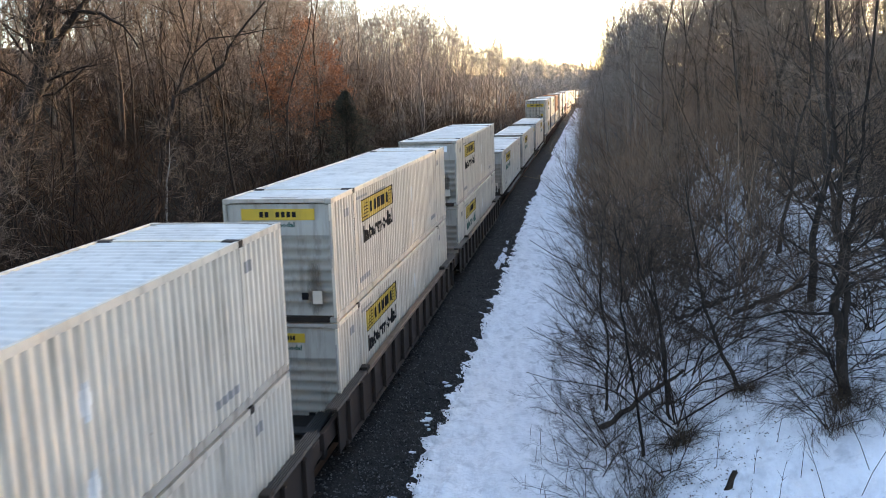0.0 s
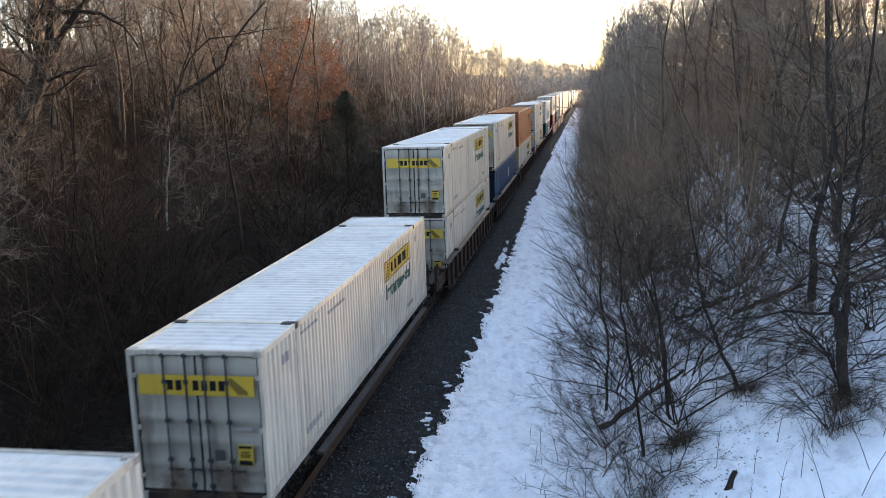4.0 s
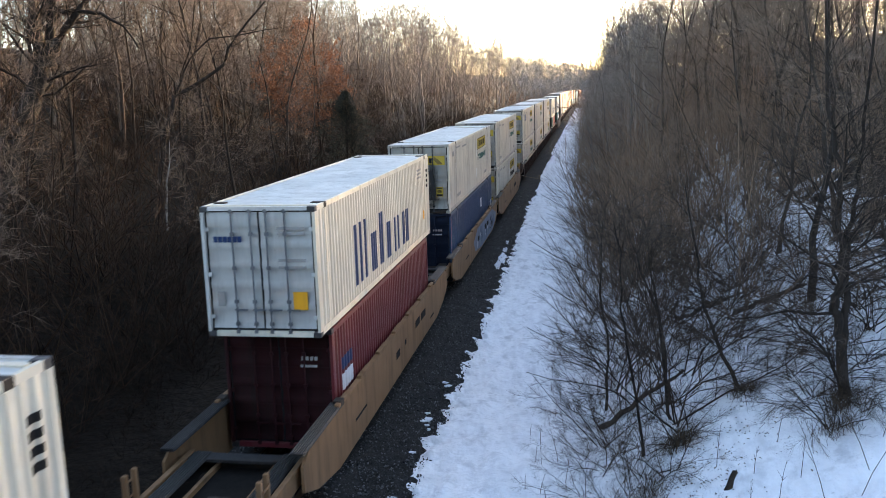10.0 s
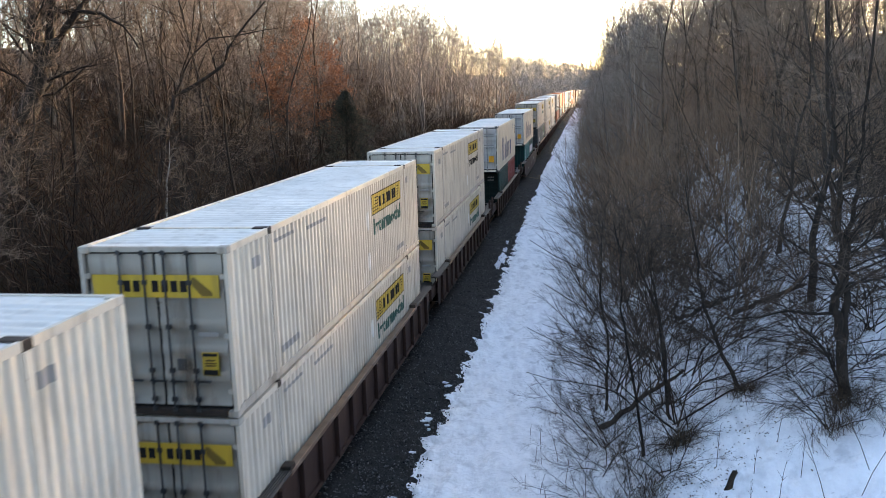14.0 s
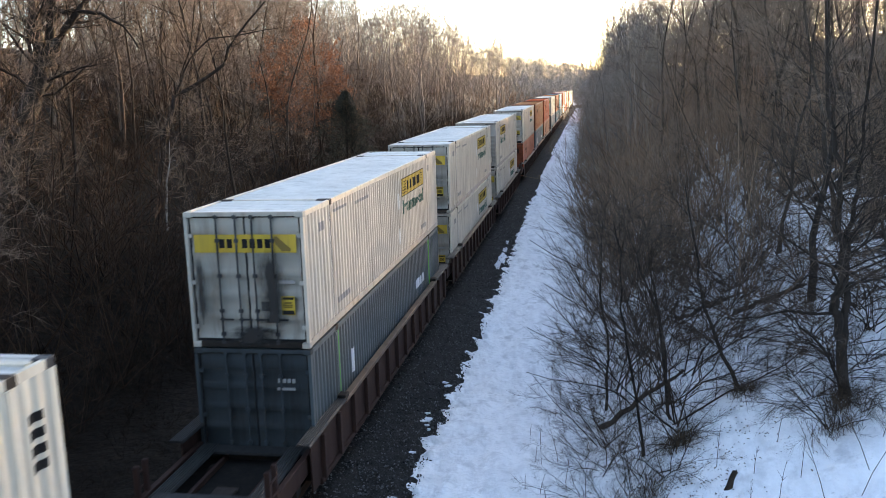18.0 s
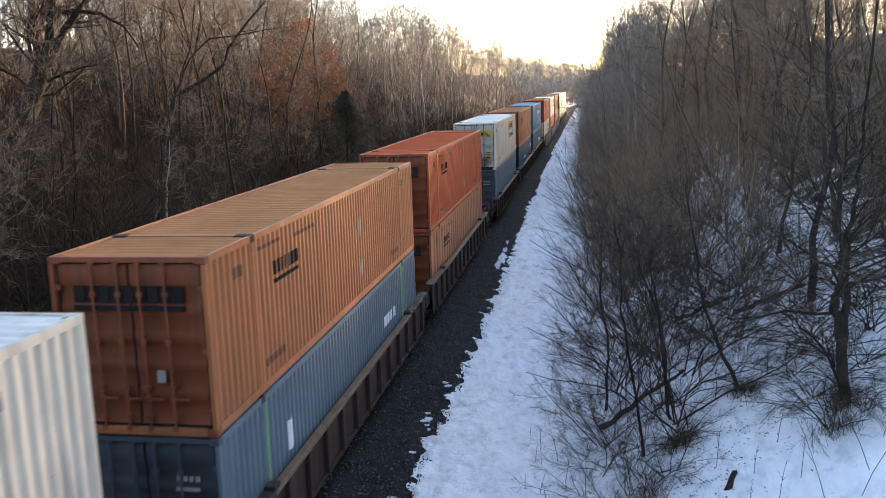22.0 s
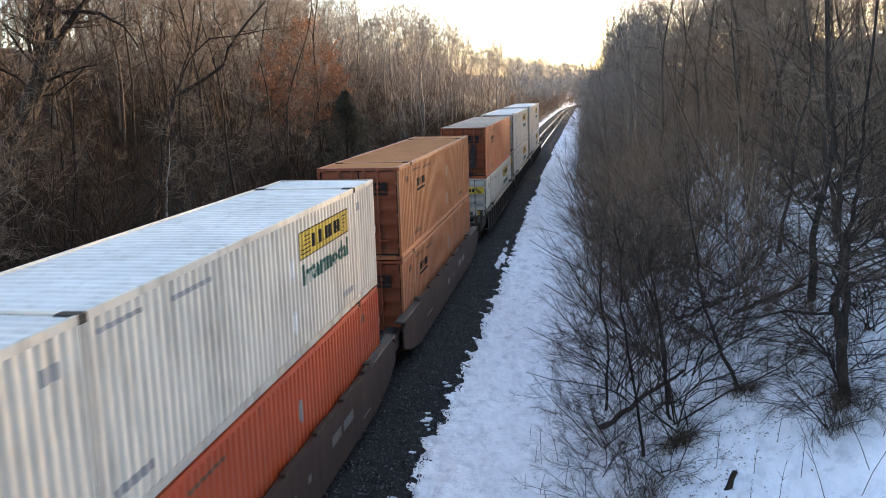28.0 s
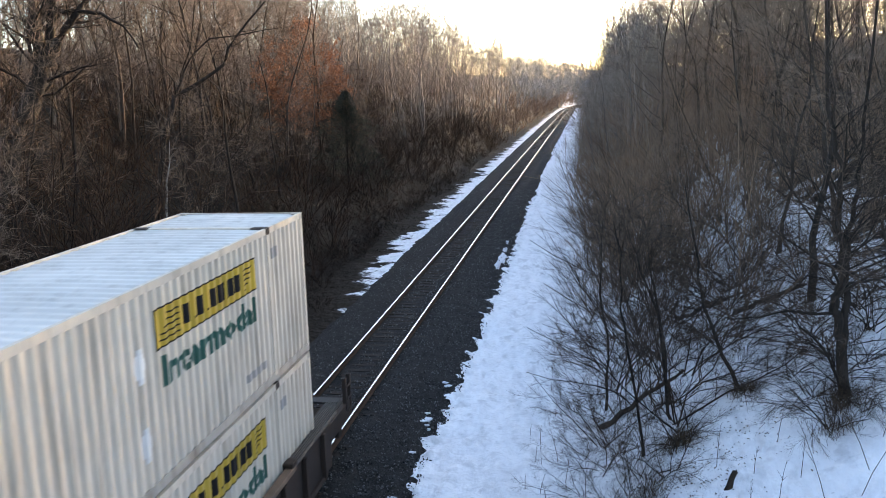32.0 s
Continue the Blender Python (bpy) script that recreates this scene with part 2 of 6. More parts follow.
def ground_material():
    """Snow on the open strip and the far bank, leaf litter under the trees of the other bank."""
    m, n, l, b = graph("snow_and_leaf_litter")
    tc = n.new("ShaderNodeTexCoord")
    at = tc.outputs["Object"]
    sep = n.new("ShaderNodeSeparateXYZ")
    l.new(at, sep.inputs[0])
    patch = noise_node(n, l, at, 0.55, 6, 0.65)
    fine = noise_node(n, l, at, 6.0, 6, 0.7)
    grit = noise_node(n, l, at, 30.0, 3, 0.7)
    # share of snow by distance across the track
    ramp = n.new("ShaderNodeMapRange")
    ramp.inputs["From Min"].default_value, ramp.inputs["From Max"].default_value = -60, 60
    l.new(sep.outputs["X"], ramp.inputs["Value"])
    share = n.new("ShaderNodeValToRGB")
    els = share.color_ramp.elements
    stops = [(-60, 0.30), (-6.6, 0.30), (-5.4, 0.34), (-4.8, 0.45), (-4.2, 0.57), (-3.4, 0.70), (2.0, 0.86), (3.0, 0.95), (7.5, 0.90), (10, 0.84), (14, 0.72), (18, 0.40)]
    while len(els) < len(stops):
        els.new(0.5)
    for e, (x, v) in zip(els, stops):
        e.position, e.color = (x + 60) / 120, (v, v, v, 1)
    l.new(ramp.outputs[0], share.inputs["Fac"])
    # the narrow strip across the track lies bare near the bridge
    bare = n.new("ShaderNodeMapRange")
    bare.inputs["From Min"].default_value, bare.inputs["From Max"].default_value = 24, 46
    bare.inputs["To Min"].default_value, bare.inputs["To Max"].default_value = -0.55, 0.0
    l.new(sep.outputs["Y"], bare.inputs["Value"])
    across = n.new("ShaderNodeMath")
    across.operation = "LESS_THAN"
    across.inputs[1].default_value = -2.0
    l.new(sep.outputs["X"], across.inputs[0])
    less = n.new("ShaderNodeMath")
    less.operation = "MULTIPLY"
    l.new(bare.outputs[0], less.inputs[0])
    l.new(across.outputs[0], less.inputs[1])
    both = n.new("ShaderNodeMath")
    both.operation = "ADD"
    l.new(patch, both.inputs[0])
    l.new(share.outputs["Color"], both.inputs[1])
    more = n.new("ShaderNodeMath")
    more.operation = "MULTIPLY_ADD"
    more.inputs[1].default_value = 0.22
    l.new(fine, more.inputs[0])
    near_bare = n.new("ShaderNodeMath")
    l.new(both.outputs[0], near_bare.inputs[0])
    l.new(less.outputs[0], near_bare.inputs[1])
    l.new(near_bare.outputs[0], more.inputs[2])
    edge = n.new("ShaderNodeMapRange")
    edge.inputs["From Min"].default_value, edge.inputs["From Max"].default_value = 1.13, 1.20
    l.new(more.outputs[0], edge.inputs["Value"])
    # Litter darker than real leaves: the wood's shade is put into its colour.
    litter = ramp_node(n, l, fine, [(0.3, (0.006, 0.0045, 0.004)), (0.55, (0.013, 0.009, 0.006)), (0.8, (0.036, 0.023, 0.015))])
    snow = ramp_node(n, l, patch, [(0.3, (0.92, 0.915, 0.915)), (0.7, (0.95, 0.945, 0.945))])
    dirt = ramp_node(n, l, grit, [(0.70, (0, 0, 0)), (0.82, (0.5, 0.5, 0.5))])
    # Grey mottling of the snow's tone, finest on the open strip.
    crust = noise_node(n, l, at, 1.7, 5, 0.65, (1.6, 0.55, 1.0))
    lumps = noise_node(n, l, at, 2.6, 4, 0.55, (1.0, 0.6, 1.0))
    snow = mix_node(n, l, ramp_node(n, l, crust, [(0.34, (0.7, 0.7, 0.7)), (0.56, (0, 0, 0))]), snow, (0.78, 0.775, 0.78))
    snow = mix_node(n, l, ramp_node(n, l, lumps, [(0.32, (0.8, 0.8, 0.8)), (0.47, (0, 0, 0))]), snow, (0.67, 0.665, 0.665))
    fine_mottle = noise_node(n, l, at, 7.5, 4, 0.65, (0.6, 1.5, 1.0))
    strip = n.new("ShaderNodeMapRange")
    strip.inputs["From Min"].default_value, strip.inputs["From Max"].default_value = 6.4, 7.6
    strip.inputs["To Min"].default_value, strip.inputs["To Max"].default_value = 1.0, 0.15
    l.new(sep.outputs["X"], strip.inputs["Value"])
    strip_mottle = mix_node(n, l, strip.outputs[0], (0, 0, 0), ramp_node(n, l, fine_mottle, [(0.34, (0.28, 0.28, 0.28)), (0.52, (0, 0, 0))]))
    snow = mix_node(n, l, strip_mottle, snow, (0.52, 0.515, 0.52))
    snow = mix_node(n, l, dirt, snow, (0.35, 0.31, 0.27))
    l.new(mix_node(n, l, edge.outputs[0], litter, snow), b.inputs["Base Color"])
    b.inputs["Roughness"].default_value = 0.8
    b.inputs["Specular IOR Level"].default_value = 0.06
    soft = noise_node(n, l, at, 3.2, 5, 0.55, (1.0, 0.7, 1.0))
    bump_node(n, l, soft, b, 0.9, 0.22)
    return m


GROUND = ground_material()


# ---------------------------------------------------------------- mesh helpers
def blank(name, label="", category="", group="", kind=""):
    return tagged(new(name), label, category, group, kind)


def mesh_of(name, bm, smooth=False):
    me = bpy.data.meshes.new(name)
    bm.to_mesh(me)
    bm.free()
    me.materials.append(None)
    if smooth:
        me.shade_smooth()
    return me


def mesh_np(name, verts, faces, smooth=False):
    me = bpy.data.meshes.new(name)
    verts, faces = np.asarray(verts, np.float32), np.asarray(faces, np.int32)
    k = faces.shape[1]
    me.vertices.add(len(verts))
    me.vertices.foreach_set("co", verts.ravel())
    me.loops.add(faces.size)
    me.loops.foreach_set("vertex_index", faces.ravel())
    me.polygons.add(len(faces))
    me.polygons.foreach_set("loop_start", np.arange(0, faces.size, k, dtype=np.int32))
    me.polygons.foreach_set("loop_total", np.full(len(faces), k, np.int32))
    me.materials.append(None)
    me.update(calc_edges=True)
    if smooth:
        me.shade_smooth()
    return me


def piece(name, me, material, parent=None, m=None, label=""):
    """One object on a shared mesh, with a material of its own."""
    ob = new(name, me)
    ob.material_slots[0].link = "OBJECT"
    ob.material_slots[0].material = material
    if parent:
        ob.parent = parent
    if m is not None:
        ob.matrix_basis = m
    if label:
        ob["label"] = label
    if "lettering" in name or name == "reporting_mark":
        ob["kind"] = "stuff"
    return ob


def add_box(bm, c, s, turn=None):
    m = Matrix.Translation(c) @ (turn or Matrix()) @ Matrix.Diagonal((*s, 1))
    return bmesh.ops.create_cube(bm, size=1, matrix=m)["verts"]


def add_rod(bm, a, b, r, sides=8):
    a, b = Vector(a), Vector(b)
    m = Matrix.Translation((a + b) / 2) @ (b - a).to_track_quat("Z", "Y").to_matrix().to_4x4()
    bmesh.ops.create_cone(bm, cap_ends=True, segments=sides, radius1=r, radius2=r, depth=(b - a).length, matrix=m)


BOXES = {}


def box_mesh(sx, sy, sz, bevel=0.012):
    key = (round(sx, 3), round(sy, 3), round(sz, 3), bevel)
    if key not in BOXES:
        bm = bmesh.new()
        add_box(bm, (0, 0, 0), (sx, sy, sz))
        if bevel and min(sx, sy, sz) > 0.085:
            bmesh.ops.bevel(bm, geom=bm.edges[:], offset=min(bevel, min(sx, sy, sz) * 0.3), segments=1, affect="EDGES")
        BOXES[key] = mesh_of("box", bm)
    return BOXES[key]


def box_part(name, c, s, material, parent, label="", bevel=0.012):
    return piece(name, box_mesh(*s, bevel), material, parent, Matrix.Translation(c), label)


# ---------------------------------------------------------------- the track's line
CURVE_AT, CURVE_R = 300.0, 1500.0


def track_at(s):
    """Place and heading of the track's centre at s metres along it: straight, then a bend."""
    if s <= CURVE_AT:
        return 0.0, s, 0.0
    a = (s - CURVE_AT) / CURVE_R
    return CURVE_R * (1 - math.cos(a)), CURVE_AT + CURVE_R * math.sin(a), -a


def track_x(y):
    if y <= CURVE_AT:
        return 0.0
    return CURVE_R * (1 - math.sqrt(max(0.0, 1 - ((y - CURVE_AT) / CURVE_R) ** 2)))


def drop(y):
    """The line falls away gently further along."""
    e = max(0.0, min(y, 1100.0) - 80.0)
    return -1.8e-5 * e * e if e < 400 else -2.88 - 0.0144 * (e - 400)


def bank(d):
    """Height of the ground at d metres across from the track's centre."""
    if d > 6.8:
        e = d - 6.8
        return -0.62 + 0.5 * e * min(1, e / 2 + 0.2) if d < 31 else 11.48 + 0.10 * min(d - 31, 120)
    if d < -7.0:
        e = -d - 7.0
        return -0.75 + 0.5 * e * min(1, e / 2 + 0.2) if d > -26 else 8.75 + 0.13 * min(-d - 26, 70)
    if d < -1.6:
        return -0.72
    if d < 2.2:
        return -1.0
    return -0.62


def ground_z(x, y):
    d = x - track_x(min(y, 1100))
    z = bank(d) + drop(y)
    if 2.0 < d < 9.0:
        z += 0.18 * max(0.0, min(1.0, (y - 45) / 50)) * min(1.0, (9.0 - d) / 2)
    w = min(1.0, max(0.0, (abs(d) - 2.0) / 6.0))
    z += 0.07 * noise.noise((x * 0.9, y * 0.9, 0)) * min(1, 0.35 + w)
    z += w * (0.45 * noise.noise((x * 0.12, y * 0.12, 3)) + 0.14 * noise.noise((x * 0.45, y * 0.45, 7)))
    z += max(0.0, min(1.0, (abs(d) - 20) / 14)) * 3.0 * noise.noise((x * 0.035, y * 0.035, 17))
    return z
# ---------------------------------------------------------------- ground, ballast, track
def span(*pieces):
    out = []
    for a, b, step in pieces:
        out += list(np.arange(a, b, step))
    return out


def build_ground():
    xs = span((-2600, -300, 230), (-300, -60, 30), (-60, -22, 3), (-22, -8, 1.0), (-8, -3, 0.35), (-3, 2.2, 0.9), (2.2, 4.0, 0.1), (4.0, 7.5, 0.16), (7.5, 16, 0.4), (16, 30, 1.0), (30, 70, 4), (70, 300, 30), (300, 2700, 240))
    ys = span((-300, -10, 20), (-10, 12, 1.5), (12, 34, 0.16), (34, 40, 0.3), (40, 70, 0.45), (70, 140, 1.4), (140, 480, 5), (480, 700, 10), (700, 1100, 40), (1100, 3600, 250))
    verts = []
    for y in ys:
        for x in xs:
            z = ground_z(x, y)
            if 2.2 < x - track_x(min(y, 1100)) < 7:
                z += 0.12 * noise.noise((x * 2.2, y * 1.5, 11)) + 0.09 * noise.noise((x * 4.4, y * 3.2, 1))
                z += 0.10 * max(0.0, 1 - abs(x - 3.0) / 0.6) * noise.noise((x * 0.8, y * 3.2, 21))
                z += 0.05 * math.exp(-((x - 5.05 - 0.1 * noise.noise((0, y * 0.2, 8))) / 0.14) ** 2) * (0.5 + noise.noise((x, y * 1.6, 2)))
                wheel = 0.12 * noise.noise((0, y * 0.15, 4))
                for rut in (4.35, 5.75):
                    z -= 0.05 * math.exp(-((x - rut - wheel) / 0.17) ** 2)
            verts.append((x, y, z))
    nx, ny = len(xs), len(ys)
    i = np.arange(nx * ny).reshape(ny, nx)
    faces = np.stack([i[:-1, :-1], i[:-1, 1:], i[1:, 1:], i[1:, :-1]], -1).reshape(-1, 4)
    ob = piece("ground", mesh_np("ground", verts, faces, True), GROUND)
    tagged(ob, "snow-covered railway cutting with leaf litter under the trees", "ground", "", "structure")


def sweep(name, profile, s_list, material, parent=None, jitter=0.0):
    """A profile of (across, height) swept along the track."""
    verts = []
    for s in s_list:
        x, y, h = track_at(s)
        for a, z in profile:
            dz = jitter * noise.noise((a * 2.2, s * 2.2, 5)) if jitter else 0
            da = jitter * 1.5 * noise.noise((a * 3, s * 1.7, 9)) if jitter else 0
            verts.append((x + (a + da) * math.cos(h), y + (a + da) * math.sin(h), z + dz + drop(y)))
    k, m = len(profile), len(s_list)
    i = np.arange(k * m).reshape(m, k)
    faces = np.stack([i[:-1, :-1], i[:-1, 1:], i[1:, 1:], i[1:, :-1]], -1).reshape(-1, 4)
    return piece(name, mesh_np(name, verts, faces), material, parent)


def build_track():
    s_far = span((-60, 10, 5), (10, 60, 0.3), (60, 120, 1.0), (120, 900, 8))
    prof = [(-3.9, -1.0), (-3.4, -0.80), (-3.0, -0.66), (-2.7, -0.54), (-2.35, -0.42), (-2.0, -0.28), (-1.7, -0.20), (-1.2, -0.19), (-0.75, -0.21), (-0.3, -0.22), (0.3, -0.22),
            (0.75, -0.21), (1.2, -0.19), (1.7, -0.20), (2.0, -0.28), (2.35, -0.42), (2.7, -0.54), (3.0, -0.66), (3.5, -0.95)]
    bed = sweep("ballast_bed", prof, s_far, BALLAST, None, 0.06)
    tagged(bed, "dark crushed-stone ballast bed under the track", "ballast", "", "structure")
    track = blank("railway_track", "single railway track with polished steel rails on ties", "railway track", "", "structure")
    s_rail = span((-60, 180, 24), (180, 900, 8))
    web = [(-0.07, -0.175), (-0.07, -0.16), (-0.012, -0.145), (-0.010, -0.045), (-0.036, -0.03), (-0.036, -0.004), (0.036, -0.004), (0.036, -0.03), (0.010, -0.045), (0.012, -0.145), (0.07, -0.16), (0.07, -0.175)]
    for side in (-0.7525, 0.7525):
        rail = sweep("rail", [(a + side, z) for a, z in web], s_rail, RAILWEB, track)
        sweep("rail_head", [(a + side, z) for a, z in ((-0.033, -0.003), (-0.026, 0.0), (0.026, 0.0), (0.033, -0.003))], s_rail, RAILTOP, rail)["label"] = "polished running surface"
    # ties near the camera are pieces of their own, the far ones are joined
    s = 9.0
    far = bmesh.new()
    rng = random.Random(4)
    while s < 470:
        if s < 120:
            piece("tie", box_mesh(2.59, 0.23, 0.18, 0.015), TIE, track, pose(rng.uniform(-0.03, 0.03), s, -0.30 + drop(s) + rng.uniform(-0.008, 0.008), 0, 0, rng.uniform(-0.7, 0.7)))
        else:
            x, y, h = track_at(s)
            add_box(far, (x, y, -0.30 + drop(y)), (2.59, 0.23, 0.18))
        s += 0.54
    tagged(piece("far_ties", mesh_of("far_ties", far), TIE, track), "", "", "", "stuff")


def build_stones():
    """Loose crushed stone over the near ballast, one joined mass."""
    rng = np.random.default_rng(11)
    n = 21000
    y = 13 + 62 * rng.random(n) ** 1.9
    x = np.where(rng.random(n) < 0.72, rng.uniform(0.2, 3.15, n), rng.uniform(-3.1, 0.2, n))
    px = [-3.9, -3.4, -3.0, -2.35, -2.0, -1.7, -0.75, 0.75, 1.7, 2.0, 2.35, 2.7, 3.0, 3.5]
    pz = [-1.0, -0.80, -0.66, -0.42, -0.28, -0.20, -0.20, -0.20, -0.20, -0.28, -0.42, -0.54, -0.62, -0.78]
    z = np.interp(x, px, pz) + rng.uniform(-0.01, 0.03, n)
    keep = np.abs(np.abs(x) - 0.7525) > 0.09
    x, y, z = x[keep], y[keep], z[keep]
    n = len(x)
    octa = np.array([(1, 0, 0), (-1, 0, 0), (0, 1, 0), (0, -1, 0), (0, 0, 1), (0, 0, -1)], float)
    tri = np.array([(0, 2, 4), (2, 1, 4), (1, 3, 4), (3, 0, 4), (2, 0, 5), (1, 2, 5), (3, 1, 5), (0, 3, 5)])
    size = rng.uniform(0.014, 0.036, (n, 1, 1)) * rng.uniform(0.6, 1.3, (n, 1, 3))
    v = octa[None] * size * rng.uniform(0.75, 1.25, (n, 6, 1))
    a = rng.uniform(0, 6.28, n)
    c, s_ = np.cos(a)[:, None], np.sin(a)[:, None]
    vx, vy = v[..., 0] * c - v[..., 1] * s_, v[..., 0] * s_ + v[..., 1] * c
    v = np.stack([vx + x[:, None], vy + y[:, None], v[..., 2] + z[:, None]], -1).reshape(-1, 3)
    f = (tri[None] + 6 * np.arange(n)[:, None, None]).reshape(-1, 3)
    tagged(piece("ballast_stones", mesh_np("ballast_stones", v, f), STONE), "loose dark crushed stones on the ballast shoulder", "gravel", "", "stuff")


build_ground()
build_track()
build_stones()


# ---------------------------------------------------------------- woods
def tubes(paths, radii, sides):
    """Tapered tubes round polylines: paths (N, K, 3), radii (N, K)."""
    n, k = radii.shape
    d = np.gradient(paths, axis=1)
    d /= np.linalg.norm(d, axis=2, keepdims=True) + 1e-9
    ref = np.where(np.abs(d[..., 2:3]) > 0.8, np.array([1.0, 0, 0]), np.array([0, 0, 1.0]))
    u = np.cross(d, ref)
    u /= np.linalg.norm(u, axis=2, keepdims=True) + 1e-9
    w = np.cross(d, u)
    ang = np.arange(sides) * 2 * np.pi / sides
    ring = u[:, :, None] * np.cos(ang)[None, None, :, None] + w[:, :, None] * np.sin(ang)[None, None, :, None]
    v = paths[:, :, None] + ring * radii[:, :, None, None]
    i = np.arange(n * k * sides).reshape(n, k, sides)
    j = np.roll(i, -1, axis=2)
    f = np.stack([i[:, :-1], j[:, :-1], j[:, 1:], i[:, 1:]], -1).reshape(-1, 4)
    return v.reshape(-1, 3), f


def ribbons(paths, radii, rng):
    """Fine twigs, each one short blade."""
    d = paths[:, -1] - paths[:, 0]
    u = np.cross(d, rng.normal(size=d.shape))
    u /= np.linalg.norm(u, axis=1, keepdims=True) + 1e-9
    a, b = radii[:, :1] * u, radii[:, -1:] * u * 0.6
    v = np.stack([paths[:, 0] - a, paths[:, 0] + a, paths[:, -1] + b, paths[:, -1] - b], 1).reshape(-1, 3)
    return v, np.arange(len(v)).reshape(-1, 4)


def grow(paths, radii, n, t0, t1, length, spread, up, k, wob, rng, thin, tip=0.35, floor=0.0):
    """n children on each parent polyline."""
    m, kp = radii.shape
    t = rng.uniform(t0, t1, (m, n)) ** 0.9
    idx = t * (kp - 1)
    i0 = np.minimum(idx.astype(int), kp - 2)
    fr = (idx - i0)[..., None]
    rows = np.arange(m)[:, None]
    a, b = paths[rows, i0], paths[rows, i0 + 1]
    base = a * (1 - fr) + b * fr
    pd = b - a
    pd /= np.linalg.norm(pd, axis=2, keepdims=True) + 1e-9
    pr = radii[rows, i0] * (1 - fr[..., 0]) + radii[rows, i0 + 1] * fr[..., 0]
    rv = rng.normal(size=(m, n, 3))
    perp = rv - (rv * pd).sum(2, keepdims=True) * pd
    perp /= np.linalg.norm(perp, axis=2, keepdims=True) + 1e-9
    s = np.radians(rng.uniform(spread * 0.65, spread * 1.3, (m, n)))[..., None]
    d = pd * np.cos(s) + perp * np.sin(s)
    d[..., 2] += up
    d = d.reshape(-1, 3)
    d /= np.linalg.norm(d, axis=1, keepdims=True) + 1e-9
    ln = (length * (1.15 - 0.65 * t) * rng.uniform(0.6, 1.25, (m, n))).reshape(-1, 1)
    p = [base.reshape(-1, 3)]
    for _ in range(k - 1):
        p.append(p[-1] + d * ln / (k - 1))
        d = d + rng.normal(size=d.shape) * wob
        d[:, 2] += up * 0.35
        d /= np.linalg.norm(d, axis=1, keepdims=True) + 1e-9
    r0 = np.maximum((pr * thin).reshape(-1, 1), floor)
    r = r0 * np.linspace(1, tip, k)[None]
    return np.stack(p, 1), r


def join(*groups):
    vs, fs, o = [], [], 0
    for v, f in groups:
        vs.append(v)
        fs.append(f + o)
        o += len(v)
    return np.concatenate(vs), np.concatenate(fs)


def trunk_line(h, lean, k, wob, rng):
    p = np.zeros((k, 3))
    d = np.array([lean * rng.normal(), lean * rng.normal(), 1.0])
    for i in range(1, k):
        p[i] = p[i - 1] + d / np.linalg.norm(d) * h / (k - 1)
        d = d + np.array([rng.normal() * wob, rng.normal() * wob, 0.03])
    return p


def tree_meshes(seed, h, detail, line=None, r0=None, crown_from=0.22, n=None):
    """Trunk with limbs, and the twiggy crown, of a bare deciduous tree."""
    rng = np.random.default_rng(seed)
    if line is None:
        line = trunk_line(h, 0.08, 9, 0.12, rng)
    k = len(line)
    thin = 0.26 if r0 and r0 > 0.2 else 0.42
    r0 = r0 or h * rng.uniform(0.0042, 0.0085)
    tr = r0 * np.linspace(1, 0.18, k) ** 0.85
    tr[0] *= 1.25
    P, R = line[None], tr[None]
    n1, n2, n3 = n or {"near": (20, 6, 10), "mid": (13, 4, 5), "far": (8, 3, 1)}[detail]
    thick = {"near": 0.0062, "mid": 0.014, "far": 0.034}[detail]
    near = detail == "near"
    L, LR = grow(P, R, n1, crown_from, 0.99, h * 0.32, 56 if near else 46, 0.13 if near else 0.22, 5 if near else 3, 0.24 if near else 0.17, rng, thin, 0.25, thick * 1.6)
    B, BR = grow(L, LR, n2, 0.15, 1.0, h * 0.16, 48 if near else 42, 0.07 if near else 0.12, 3 if near else 2, 0.26, rng, 0.55, 0.4, thick * 1.2)
    parts = [tubes(B, BR, 3) if near else ribbons(B, BR * 1.25, rng)]
    if n3:
        T, TR = grow(B, BR, n3, 0.1, 1.0, h * 0.09, 50, 0.03, 2, 0.2, rng, 0.6, 0.5, thick)
        parts.append(ribbons(T, TR, rng))
    wood = join(tubes(P, R, 6 if near else 4), tubes(L, LR, 3))
    return wood, join(*parts), (B, BR)


